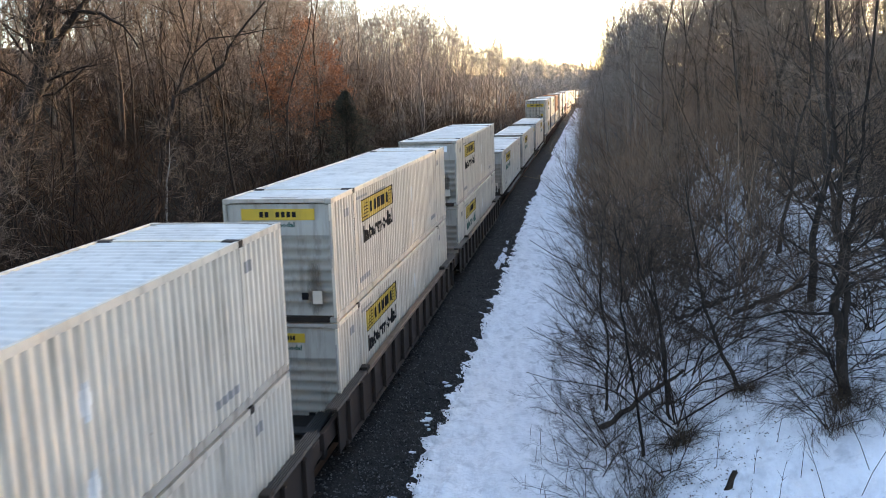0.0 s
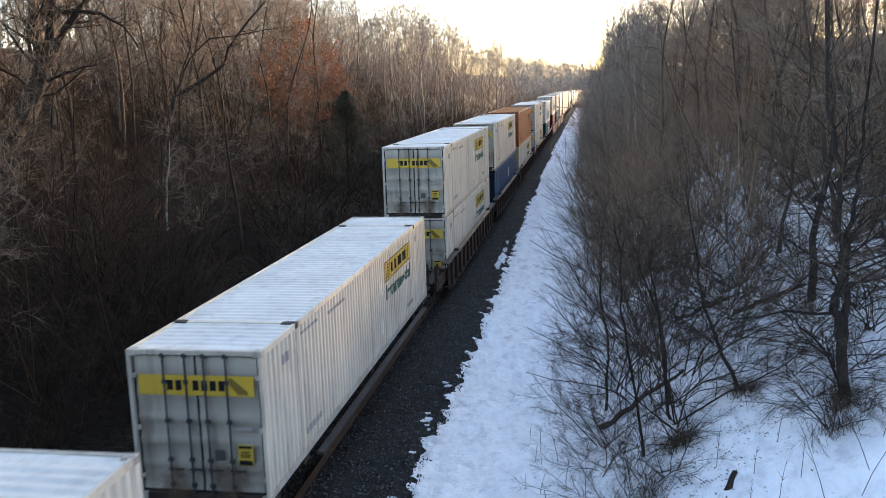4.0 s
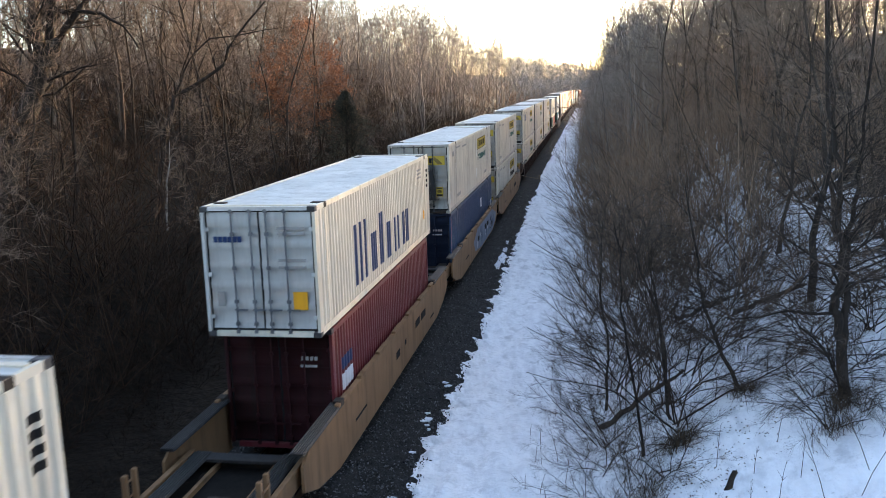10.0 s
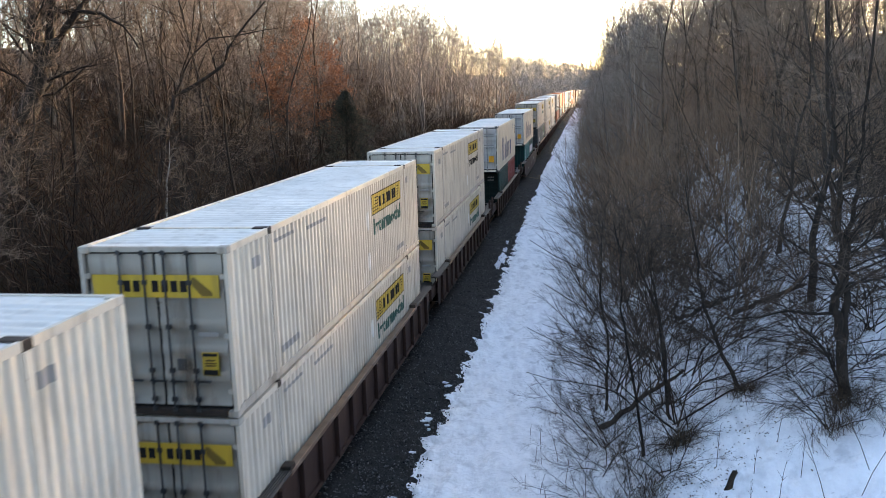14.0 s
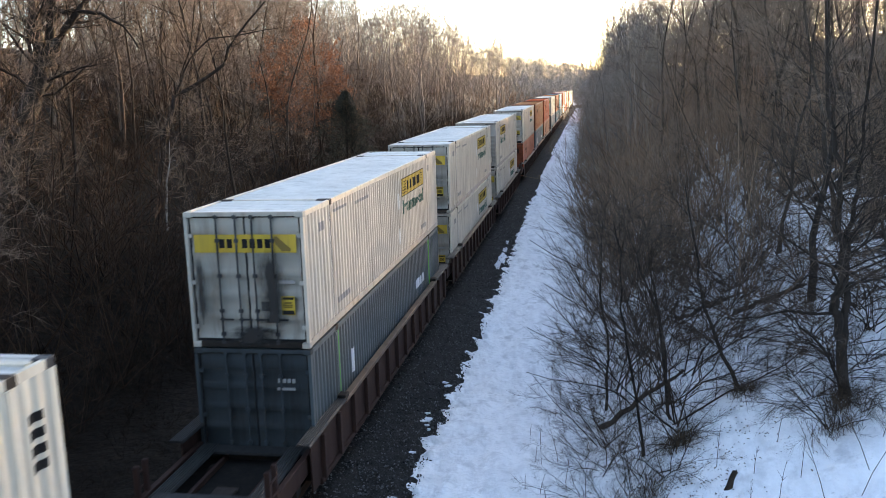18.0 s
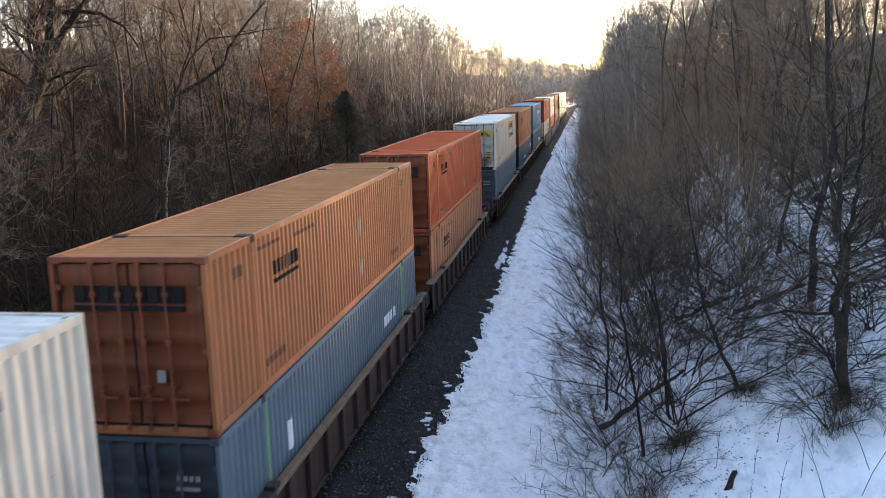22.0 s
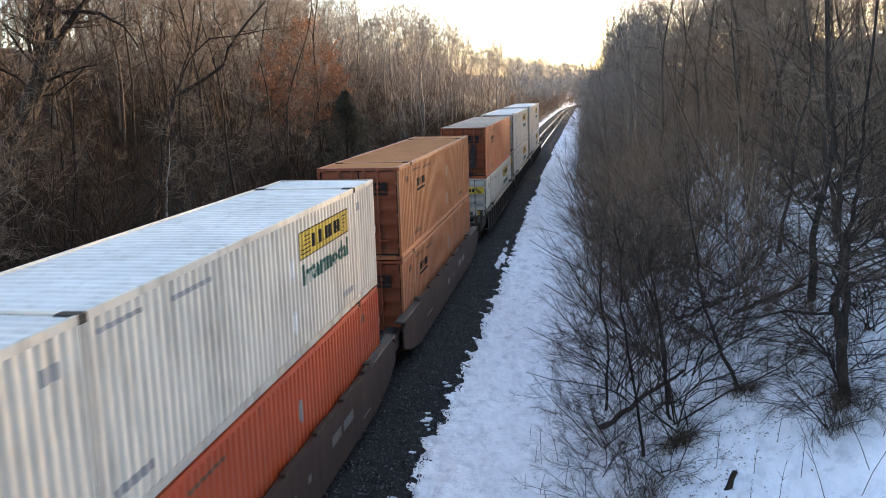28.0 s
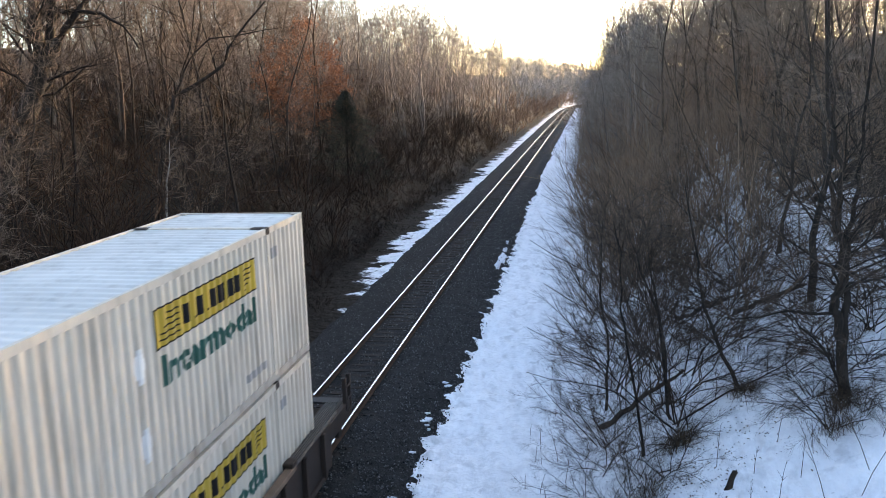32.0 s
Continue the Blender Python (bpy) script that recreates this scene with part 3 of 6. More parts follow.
def shrub_group(seed, h, stems, twigs=2, spread=0.42, fat=1.0, split=False, droop=0.0):
    """Many thin stems from one foot, forking upwards."""
    rng = np.random.default_rng(seed)
    k = 6 if droop or split else 4
    P = np.zeros((stems, k, 3))
    d = np.stack([rng.normal(size=stems) * spread, rng.normal(size=stems) * spread, np.ones(stems)], 1)
    P[:, 0, :2] = rng.normal(size=(stems, 2)) * 0.10 * h / 3
    ln = h * rng.uniform(0.5, 1.1, (stems, 1))
    for i in range(1, k):
        P[:, i] = P[:, i - 1] + d / np.linalg.norm(d, axis=1, keepdims=True) * ln / (k - 1)
        d = d + rng.normal(size=d.shape) * (0.2 if split else 0.14)
        d[:, 2] -= droop
    R = h * rng.uniform(0.0032, 0.0058, (stems, 1)) * np.linspace(1, 0.35, k)[None]
    B, BR = grow(P, R, 5, 0.2, 1.0, h * 0.36, 34, 0.12 - droop, 3 if twigs > 3 else 2, 0.16, rng, 0.6, 0.45, 0.005 * fat)
    g = [tubes(P, R, 3), tubes(B, BR, 3) if split else ribbons(B, BR * 1.2, rng)]
    T, TR = grow(B, BR, twigs, 0.1, 1.0, h * 0.17, 34, 0.10 - droop, 2, 0.15, rng, 0.65, 0.5, 0.0042 * fat)
    if split:
        return join(*g), ribbons(T, TR, rng)
    g.append(ribbons(T, TR, rng))
    return join(*g)


def put_many(group, places, rng):
    """Copies of one (verts, faces) group at (x, y, z, scale), as one mass."""
    v, f = group
    out_v, out_f, o = [], [], 0
    for x, y, z, s in places:
        a = rng.uniform(0, 6.28)
        c, q = math.cos(a), math.sin(a)
        w = np.stack([(v[:, 0] * c - v[:, 1] * q) * s + x, (v[:, 0] * q + v[:, 1] * c) * s + y, v[:, 2] * s + z], 1)
        out_v.append(w)
        out_f.append(f + o)
        o += len(v)
    return np.concatenate(out_v), np.concatenate(out_f)


NEAR_TREES, SLIM_TREES, MID_TREES = [], [], []
for i, hh in enumerate((13.0, 15.0, 12.0, 16.5, 14.0)):
    w_, c_, _ = tree_meshes(100 + i, hh, "near")
    NEAR_TREES.append((mesh_np("trunk", *w_, True), mesh_np("crown", *c_)))
for i, hh in enumerate((8.0, 9.5, 7.0, 11.0)):
    w_, c_, _ = tree_meshes(150 + i, hh, "near", crown_from=0.1, n=(18, 5, 8))
    SLIM_TREES.append((mesh_np("trunk", *w_, True), mesh_np("crown", *c_)))
for i, hh in enumerate((14.0, 16.0, 12.5, 15.0)):
    w_, c_, _ = tree_meshes(200 + i, hh, "mid", crown_from=0.06)
    MID_TREES.append(join(w_, c_))


def plant(kind, x, y, scale, turn, label="bare grey-brown deciduous tree with a twiggy crown", group="bare trees of the cutting", lean=(0, 0)):
    wood, crown = kind
    root = blank("tree", label, "tree", group)
    root.matrix_basis = pose(x, y, ground_z(x, y) - 0.08, lean[0], lean[1], turn) @ Matrix.Diagonal((scale, scale, scale, 1))
    piece("trunk", wood, BARK, root)
    piece("crown", crown, TWIG, root)
    return root


def line_tree(points, r0, seed, label, forks=(), bark=None, n=(16, 6, 9), crown_from=0.3, name="tree"):
    """A tree whose trunk bends through given places; forks are further stems."""
    base = np.array(points[0], float)
    root = blank(name, label, "tree", "bare trees of the cutting")
    root.matrix_basis = Matrix.Translation(points[0])
    for i, (pts, r) in enumerate(((points, r0), *forks)):
        q = np.array(pts, float) - base
        t = np.linspace(0, len(q) - 1, 3 * len(q) - 2)
        line = np.stack([np.interp(t, np.arange(len(q)), q[:, a]) for a in range(3)], 1)
        line[1:-1] += np.random.default_rng(seed + i).normal(size=(len(line) - 2, 3)) * 0.03
        h = float(np.linalg.norm(np.diff(q, axis=0), axis=1).sum())
        w, c, _ = tree_meshes(seed + i, h, "near", line, r, crown_from, n)
        piece("trunk" if i == 0 else "stem", mesh_np("trunk", *w, True), bark or BARK, root)
        piece("crown", mesh_np("crown", *c), MIDTWIG if bark is DARKBARK else TWIG, root)
    return root


def leafy(seed, h, count, size):
    """Dry leaves that still hang on a crown: bent little blades at the twigs' ends."""
    w, c, (B, BR) = tree_meshes(seed, h, "near")
    rng = np.random.default_rng(seed)
    k = rng.integers(0, len(B), count)
    t = rng.random((count, 1))
    at = B[k, 1] * (1 - t) + B[k, -1] * t + rng.normal(size=(count, 3)) * 0.16
    u = rng.normal(size=(count, 3))
    u /= np.linalg.norm(u, axis=1, keepdims=True)
    v = np.cross(u, rng.normal(size=(count, 3)))
    v /= np.linalg.norm(v, axis=1, keepdims=True)
    s = size * rng.uniform(0.6, 1.3, (count, 1))
    fold = np.cross(u, v) * s * 0.3
    quad = np.stack([at - u * s, at + v * s * 0.55 + fold, at + u * s, at - v * s * 0.55 + fold], 1).reshape(-1, 3)
    i = 4 * np.arange(count)[:, None]
    return w, c, (quad, np.concatenate([i + [0, 1, 2], i + [0, 2, 3]]))


def build_woods():
    rng = random.Random(21)
    taken = []

    def free(x, y, gap):
        if any((x - a) ** 2 + (y - b) ** 2 < gap * gap for a, b in taken):
            return False
        taken.append((x, y))
        return True

    # near stands on both banks, tall trees and slim young ones
    for lo, hi, side, count in ((9.5, 27, -1, 98), (10.5, 26, 1, 88)):
        made = 0
        for _ in range(4000):
            if made >= count:
                break
            d = lo + (hi - lo) * rng.random() ** 1.2
            y = rng.uniform(17, 90) if side < 0 else 22 + 66 * rng.random() ** 1.2
            if side > 0 and (d < 13 and y < 35 or y < 33 and rng.random() < 0.5):
                continue
            if side < 0 and 9.5 < d < 14.5 and 26 < y < 36 and made % 2:
                made += 1
                continue
            if free(side * d, y, 1.6):
                slim = d < 12.5 or rng.random() < 0.4
                kind = rng.choice(SLIM_TREES if slim else NEAR_TREES)
                if side > 0 and y < 40 and not slim:
                    slim, kind = True, SLIM_TREES[made % 4]
                plant(kind, side * d, y, rng.uniform(0.8, 1.15), rng.uniform(0, 360),
                      "slim bare young tree with fine twigs" if slim else "bare grey-brown deciduous tree with a twiggy crown", lean=(rng.uniform(-4, 4), rng.uniform(-5, 5)))
                made += 1
    # woods behind and further along, nobody could count them
    groups = []
    for kind in MID_TREES:
        places = []
        for _ in range(900):
            side = rng.choice((-1, 1))
            d = (10.5 + 45 * rng.random() ** 1.2) if side < 0 else (10.5 + 34 * rng.random() ** 1.3)
            y = 15 + 200 * rng.random() ** (1.1 if side < 0 else 0.9)
            if (y < 85 and d < 21) or y / d < 0.55:
                continue
            places.append((side * d, y, ground_z(side * d, y) - 0.1, rng.uniform(0.75, 1.2)))
        places = places[:160]
        while len(places) < 185:
            x, y = -rng.uniform(23, 37), rng.uniform(20, 120)
            places.append((x, y, ground_z(x, y) - 0.1, rng.uniform(0.6, 1.0)))
        for _ in range(9):
            x, y = rng.uniform(8.8, 11.5), rng.uniform(52, 105)
            places.append((x, y, ground_z(x, y) - 0.1, rng.uniform(0.66, 0.84)))
        for _ in range(26):
            y = 58 + 210 * rng.random()
            x = rng.uniform(7.2, 9.8)
            places.append((x, y, ground_z(x, y) - 0.1, rng.uniform(0.42, 0.70)))
        for _ in range(8):
            x, y = rng.uniform(10.4, 13.5), rng.uniform(78, 130)
            places.append((x, y, ground_z(x, y) - 0.1, rng.uniform(0.9, 1.08)))
        groups.append(put_many(kind, places, rng))
    tagged(piece("woods", mesh_np("woods", *join(*groups)), GREYTWIG), "bare grey-brown woods on the banks of the cutting", "woods", "", "stuff")
    groups = []
    for g in range(4):
        w, c, _ = tree_meshes(300 + g, 14.0, "far", crown_from=0.05)
        places = []
        for _ in range(145):
            y = 190 + 440 * rng.random() ** 1.2
            side = rng.choice((-1, 1))
            d = 10.5 + 55 * rng.random() ** 1.5
            x = side * d + track_x(y)
            places.append((x, y, ground_z(x, y) - 0.1, rng.uniform(0.85, 1.3)))
        for _ in range(60):
            side = rng.choice((-1, 1))
            d, y = rng.uniform(42, 90), rng.uniform(25, 260)
            places.append((side * d, y, ground_z(side * d, y) - 0.1, rng.uniform(0.8, 1.15)))
        for _ in range(120):
            y = rng.uniform(515, 640)
            x = track_x(y) - 8 - 70 * rng.random() ** 1.5
            places.append((x, y, ground_z(x, y) - 0.1, rng.uniform(0.9, 1.3)))
        for _ in range(130):
            y = rng.uniform(500, 760)
            x = track_x(y) + rng.choice((-1, -1, 1)) * (6.5 + 20 * rng.random() ** 1.4)
            places.append((x, y, ground_z(x, y) - 0.1, rng.uniform(0.6, 1.2)))
        for _ in range(60):
            y = rng.uniform(270, 520)
            x = track_x(y) + rng.choice((-1, -1, 1)) * (6.2 + 16 * rng.random() ** 1.3)
            places.append((x, y, ground_z(x, y) - 0.1, rng.uniform(0.5, 1.15)))
        for _ in range(45):
            x, y = rng.uniform(-46, -22), rng.uniform(100, 210)
            places.append((x, y, ground_z(x, y) - 0.1, rng.uniform(0.55, 0.85)))
        # Unseen trees behind the viewpoint, added to keep skylight off the container ends.
        for _ in range(75):
            side = rng.choice((-1, 1))
            d, y = 7.5 + 30 * rng.random() ** 1.2, -14 - 80 * rng.random() ** 1.3
            places.append((side * d, y, ground_z(side * d, y) - 0.1, rng.uniform(0.85, 1.2)))
        groups.append(put_many(join(w, c), places, rng))
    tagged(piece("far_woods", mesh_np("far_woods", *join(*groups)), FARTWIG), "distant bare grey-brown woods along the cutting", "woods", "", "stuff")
    # undergrowth
    for nm, side, lab, count in (("thicket", -1, "dense dark brown leafless undergrowth on the bank", 700), ("thicket", 1, "dense leafless brush on the snowy bank", 440)):
        groups = []
        for g in range(5):
            sh = shrub_group(400 + g, (2.0, 2.8, 3.6, 4.6, 5.6)[g], 6, 6, 0.6, 2.2 if side < 0 else 0.85)
            places = []
            while len(places) < count // 5:
                y = 17 + 125 * rng.random() ** 1.4
                d = ((6.8 if y < 40 else 5.7) if side < 0 else 7.6 if y < 55 else 5.9) + (19 if side < 0 else 14) * rng.random() ** 1.3
                if side > 0 and (y < 23 or (y < 36 and d > 12.5 and rng.random() < 0.65) or (36 <= y < 58 and d > 16 and rng.random() < 0.55) or (y < 30 and d < 11)):
                    continue
                x = side * d
                places.append((x, y, ground_z(x, y) - 0.05, rng.uniform(0.6, 1.2) * min(1, 0.5 + (d - 6.5) * 0.25) if y < 55 or side < 0 else rng.uniform(0.5, 1.1)))
            for _ in range(34 if side > 0 else 0):
                x, y = rng.uniform(7.5, 17), rng.uniform(38, 110)
                places.append((x, y, ground_z(x, y) - 0.05, rng.uniform(0.8, 1.25)))
            groups.append(put_many(sh, places, rng))
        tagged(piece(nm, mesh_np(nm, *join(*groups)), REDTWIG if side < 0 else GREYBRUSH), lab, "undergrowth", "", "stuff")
    # tall grey brush that stands like a wall along the snow strip
    groups = []
    for g in range(4):
        sh = shrub_group(460 + g, (3.0, 4.4, 5.6, 6.6)[g], 6, 6, 0.5, 1.3)
        places = []
        while len(places) < 120:
            y = 34 + 190 * rng.random() ** 1.5
            d = (6.9 if y < 46 else 6.3) + (0.0, 0.4, 1.2, 2.0)[g] + 9.5 * rng.random() ** 1.4
            if y < 75 and d > 12.5 or y < 46 and rng.random() < 0.5:
                continue
            places.append((d, y, ground_z(d, y) - 0.05, rng.uniform(0.6, 1.1) * min(1, 0.45 + 0.3 * (d - 5.6))))
        groups.append(put_many(sh, places, rng))
    tagged(piece("tall_brush", mesh_np("tall_brush", *join(*groups)), GREYBRUSH), "tall grey-brown leafless brush along the snow strip", "undergrowth", "", "stuff")
    # brush higher up the snowy bank
    groups = []
    for g in range(3):
        sh = shrub_group(480 + g, (3.4, 4.6, 5.6)[g], 5, 6, 0.55, 1.5)
        places = []
        while len(places) < 75:
            d, y = rng.uniform(13.5, 29), 36 + 90 * rng.random() ** 1.3
            places.append((d, y, ground_z(d, y) - 0.05, rng.uniform(0.7, 1.2)))
        groups.append(put_many(sh, places, rng))
    tagged(piece("bank_brush", mesh_np("bank_brush", *join(*groups)), GREYBRUSH), "grey-brown leafless brush high on the snowy bank", "undergrowth", "", "stuff")
    # brush on the crest behind
    groups = []
    for g in range(3):
        sh = shrub_group(440 + g, 4.5, 4, 4, 0.6, 4.0)
        places = []
        while len(places) < 60:
            side = rng.choice((-1, -1, 1))
            d, y = rng.uniform(22, 40), rng.uniform(20, 150)
            places.append((side * d, y, ground_z(side * d, y) - 0.05, rng.uniform(0.6, 1.3)))
        for _ in range(150):
            d, y = rng.uniform(19, 46), rng.uniform(70, 260)
            places.append((-d, y, ground_z(-d, y) - 0.05, rng.uniform(0.9, 1.7)))
        groups.append(put_many(sh, places, rng))
    tagged(piece("crest_brush", mesh_np("crest_brush", *join(*groups)), GREYTWIG), "leafless brush on top of the banks", "undergrowth", "", "stuff")
    # low brambles along the foot of the dark bank
    groups = []
    for g in range(3):
        sh = shrub_group(430 + g, 1.5, 8, 5, 0.95, 1.5)
        places = []
        while len(places) < 95:
            y = 12 + 75 * rng.random() ** 2.1
            d = (3.9 if y < 36 else 5.0) + 8.0 * rng.random() ** 1.2
            places.append((-d, y, ground_z(-d, y) - 0.05, rng.uniform(0.5, 1.2) * min(1, 0.35 + (d - 3.9) * 0.4)))
        groups.append(put_many(sh, places, rng))
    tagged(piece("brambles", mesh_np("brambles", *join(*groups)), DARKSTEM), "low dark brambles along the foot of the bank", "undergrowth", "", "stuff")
    groups = []
    for g in range(3):
        sh = shrub_group(450 + g, 4.4, 3, 4, 0.6, 5)
        places = []
        while len(places) < 230:
            side = rng.choice((-1, -1, 1))
            d, y = (5.9 if side < 0 else 5.4) + 12 * rng.random() ** 1.5, 140 + 460 * rng.random()
            places.append((side * d + track_x(y), y, ground_z(side * d + track_x(y), y) - 0.05, rng.uniform(0.8, 1.5) * (1 if y < 480 else 1.4)))
        groups.append(put_many(sh, places, rng))
    tagged(piece("far_thicket", mesh_np("far_thicket", *join(*groups)), GREYBRUSH), "distant leafless brush along the track", "undergrowth", "", "stuff")


build_woods()


def build_bridge():
    """Plain concrete road bridge under the viewpoint: unseen, added to shade the container ends."""
    root = blank("bridge", "plain grey concrete road bridge over the track, out of view", "bridge", "", "structure")
    box_part("deck", (0, -6.4, 6.95), (40, 10.4, 0.5), CONCRETE, root)
    for y in (-1.5, -11.3):
        box_part("parapet", (0, y, 7.75), (40, 0.28, 1.1), CONCRETE, root)
    for i in range(5):
        box_part("girder", (0, -2.4 - i * 2.0, 6.58), (17.0, 0.35, 0.24), CONCRETE, root)
    for s in (-1, 1):
        box_part("abutment", (s * 9.2, -6.4, 2.7), (1.2, 10.0, 8.0), CONCRETE, root)


build_bridge()

# shrubs at the edge of the snow strip, each a thing of its own
SHRUBS = [[mesh_np(nm, *g) for nm, g in zip(("stem_clump", "crown"), shrub_group(500 + i, hh, st, tw, sp, 0.62, True, dr))] for i, (hh, sp, st, tw, dr) in enumerate(((4.2, 0.75, 7, 14, 0), (3.4, 0.9, 8, 16, 0.10), (4.8, 0.6, 7, 14, 0), (2.6, 1.0, 8, 16, 0.14), (4.6, 0.8, 10, 20, 0.22), (3.8, 0.9, 10, 20, 0.28)))]


def build_shrubs():
    rng = random.Random(8)
    spots = [(9.05, 20.0, 1.0, 2), (8.8, 21.6, 0.95, 0), (7.5, 21.0, 0.8, 1), (7.9, 18.9, 0.7, 3), (8.2, 22.8, 1.0, 0), (9.6, 22.6, 0.9, 2), (8.0, 25.0, 1.0, 2), (9.2, 25.4, 1.0, 0),
             (7.2, 24.0, 0.6, 3), (10.4, 24.3, 0.9, 1), (8.6, 27.8, 1.05, 2), (7.4, 28.0, 0.8, 1), (9.8, 28.4, 1.0, 0), (11.2, 27.2, 0.9, 2), (7.9, 31.0, 1.0, 0), (9.2, 31.6, 1.1, 2), (10.8, 31.0, 1.0, 1),
             (7.1, 33.5, 0.7, 1), (8.4, 34.8, 1.0, 2), (9.9, 35.5, 1.1, 0), (7.6, 38.0, 0.9, 0), (9.0, 39.0, 1.1, 2), (7.0, 42.0, 0.8, 1), (8.2, 43.0, 1.0, 2), (7.4, 47.0, 1.0, 0), (8.8, 48.0, 1.1, 2),
             (12.6, 23.0, 0.8, 1), (13.4, 21.0, 0.8, 0), (7.6, 17.2, 0.6, 3), (8.6, 17.9, 0.65, 1), (6.9, 18.6, 0.6, 3), (13.0, 26.2, 1.0, 0), (14.6, 22.8, 1.0, 1), (15.8, 24.8, 1.0, 0), (13.6, 22.4, 1.0, 1), (6.8, 22.4, 0.6, 3), (15.0, 29.6, 1.0, 0), (16.8, 26.4, 1.0, 1), (6.7, 26.5, 0.6, 3), (7.7, 26.6, 0.9, 0), (9.6, 26.6, 1.0, 1), (6.8, 30.5, 0.7, 3), (8.7, 29.6, 1.0, 1), (6.7, 36.5, 0.7, 1), (7.9, 18.0, 0.6, 1), (7.1, 16.4, 0.5, 3), (8.2, 16.6, 0.45, 3), (7.0, 52.0, 0.9, 1), (8.2, 54.0, 1.1, 0), (7.2, 58.0, 1.0, 2), (12.0, 25.6, 0.9, 3), (13.6, 24.6, 0.8, 1), (11.6, 29.4, 1.0, 0), (12.9, 28.2, 0.9, 1), (14.2, 27.0, 0.9, 3), (12.4, 31.5, 1.0, 2), (13.8, 31.0, 1.0, 1), (14.8, 24.0, 0.8, 1), (15.6, 27.6, 0.9, 0), (11.4, 34.0, 1.1, 0), (13.2, 34.6, 1.0, 2), (14.6, 33.5, 1.0, 1), (14.4, 21.6, 0.7, 3), (12.9, 19.6, 0.6, 3), (11.7, 19.0, 0.6, 3), (7.4, 19.6, 0.7, 1), (8.3, 19.4, 0.8, 3), (9.0, 23.4, 0.9, 1), (7.5, 23.0, 0.8, 3), (10.3, 26.0, 1.0, 5), (6.9, 20.6, 0.55, 3), (6.6, 24.6, 0.55, 3), (7.0, 28.8, 0.8, 1),
             (9.04, 19.3, 0.62, 5), (11.8, 17.7, 0.62, 4), (11.95, 18.2, 0.5, 5), (7.7, 20.3, 0.62, 3), (7.2, 21.9, 0.6, 3), (7.5, 17.9, 0.55, 3), (8.2, 18.4, 0.6, 5), (7.0, 19.7, 0.5, 3), (8.5, 20.9, 0.7, 3), (7.9, 24.0, 0.75, 3), (8.9, 24.4, 0.8, 3), (9.9, 24.9, 0.85, 3), (10.9, 22.6, 0.6, 3), (7.2, 25.6, 0.75, 3), (8.5, 16.9, 0.5, 3), (11.2, 25.2, 0.8, 5), (10.6, 20.5, 0.4, 3),
             (12.45, 19.4, 0.7, 4), (12.4, 20.6, 0.8, 5), (12.3, 18.9, 0.6, 5), (11.6, 20.2, 0.55, 5), (12.2, 21.4, 0.8, 4), (12.4, 17.9, 0.5, 5)]
    for i, (x, y, s, k) in enumerate(spots):
        if x > 12.5 and i % 4 == 1:
            continue
        if x > 9.9 and y < 36:
            k = 4 if k in (0, 2) else 5
        root = blank("shrub", "leafless many-stemmed shrub standing in snow", "shrub", "shrubs beside the snow strip")
        root.matrix_basis = pose(x, y, ground_z(x, y) - 0.05, rng.uniform(-6, 6), rng.uniform(-12, 2), rng.uniform(0, 360)) @ Matrix.Diagonal((s, s, s, 1))
        for nm, me in zip(("stem_clump", "crown"), SHRUBS[k]):
            piece(nm, me, DARKTWIG if nm == "stem_clump" else MIDTWIG, root)


build_shrubs()

# single trees that stand out
line_tree([(-16.7, 33, 4.4), (-16.07, 33, 6.9), (-15.02, 33, 8.2), (-14.31, 33, 9.97), (-14.52, 33, 11.28), (-14.43, 33, 12.35), (-14.7, 33, 16.5)], 0.46, 900, "large dark forked tree leaning over the bank", bark=DARKBARK,
          forks=(([(-14.25, 33, 9.8), (-13.87, 33, 11.04), (-13.55, 33, 12.31), (-13.3, 33.2, 15.5)], 0.24), ([(-14.1, 33, 9.9), (-13.48, 33, 10.81), (-12.78, 33, 11.64), (-12.24, 33, 12.26), (-11.3, 33.2, 14.2)], 0.21),
                 ([(-13.6, 33, 11.9), (-12.28, 33, 11.86), (-11.36, 33, 11.58), (-10.7, 33, 11.13), (-10.19, 33, 10.37)], 0.10), ([(-14.2, 33, 9.2), (-13.3, 32.8, 9.5), (-12.0, 32.6, 9.75), (-11.0, 32.5, 9.9)], 0.05)))
line_tree([(-13.4, 40, 2.6), (-13.33, 40, 4.06), (-12.97, 40, 6.36), (-12.21, 40, 8.47), (-10.74, 40, 9.15), (-9.71, 40, 9.82), (-9.28, 40, 10.7), (-8.32, 40, 11.8), (-7.46, 40, 12.59)], 0.15, 905, "dark tree with a long crooked leaning limb", bark=DARKBARK,
          forks=(([(-12.15, 40, 8.55), (-11.4, 40.1, 10.1), (-10.3, 40.1, 11.04), (-8.64, 40.1, 11.19), (-7.0, 40.1, 11.37)], 0.06),), n=(14, 5, 8), crown_from=0.25)
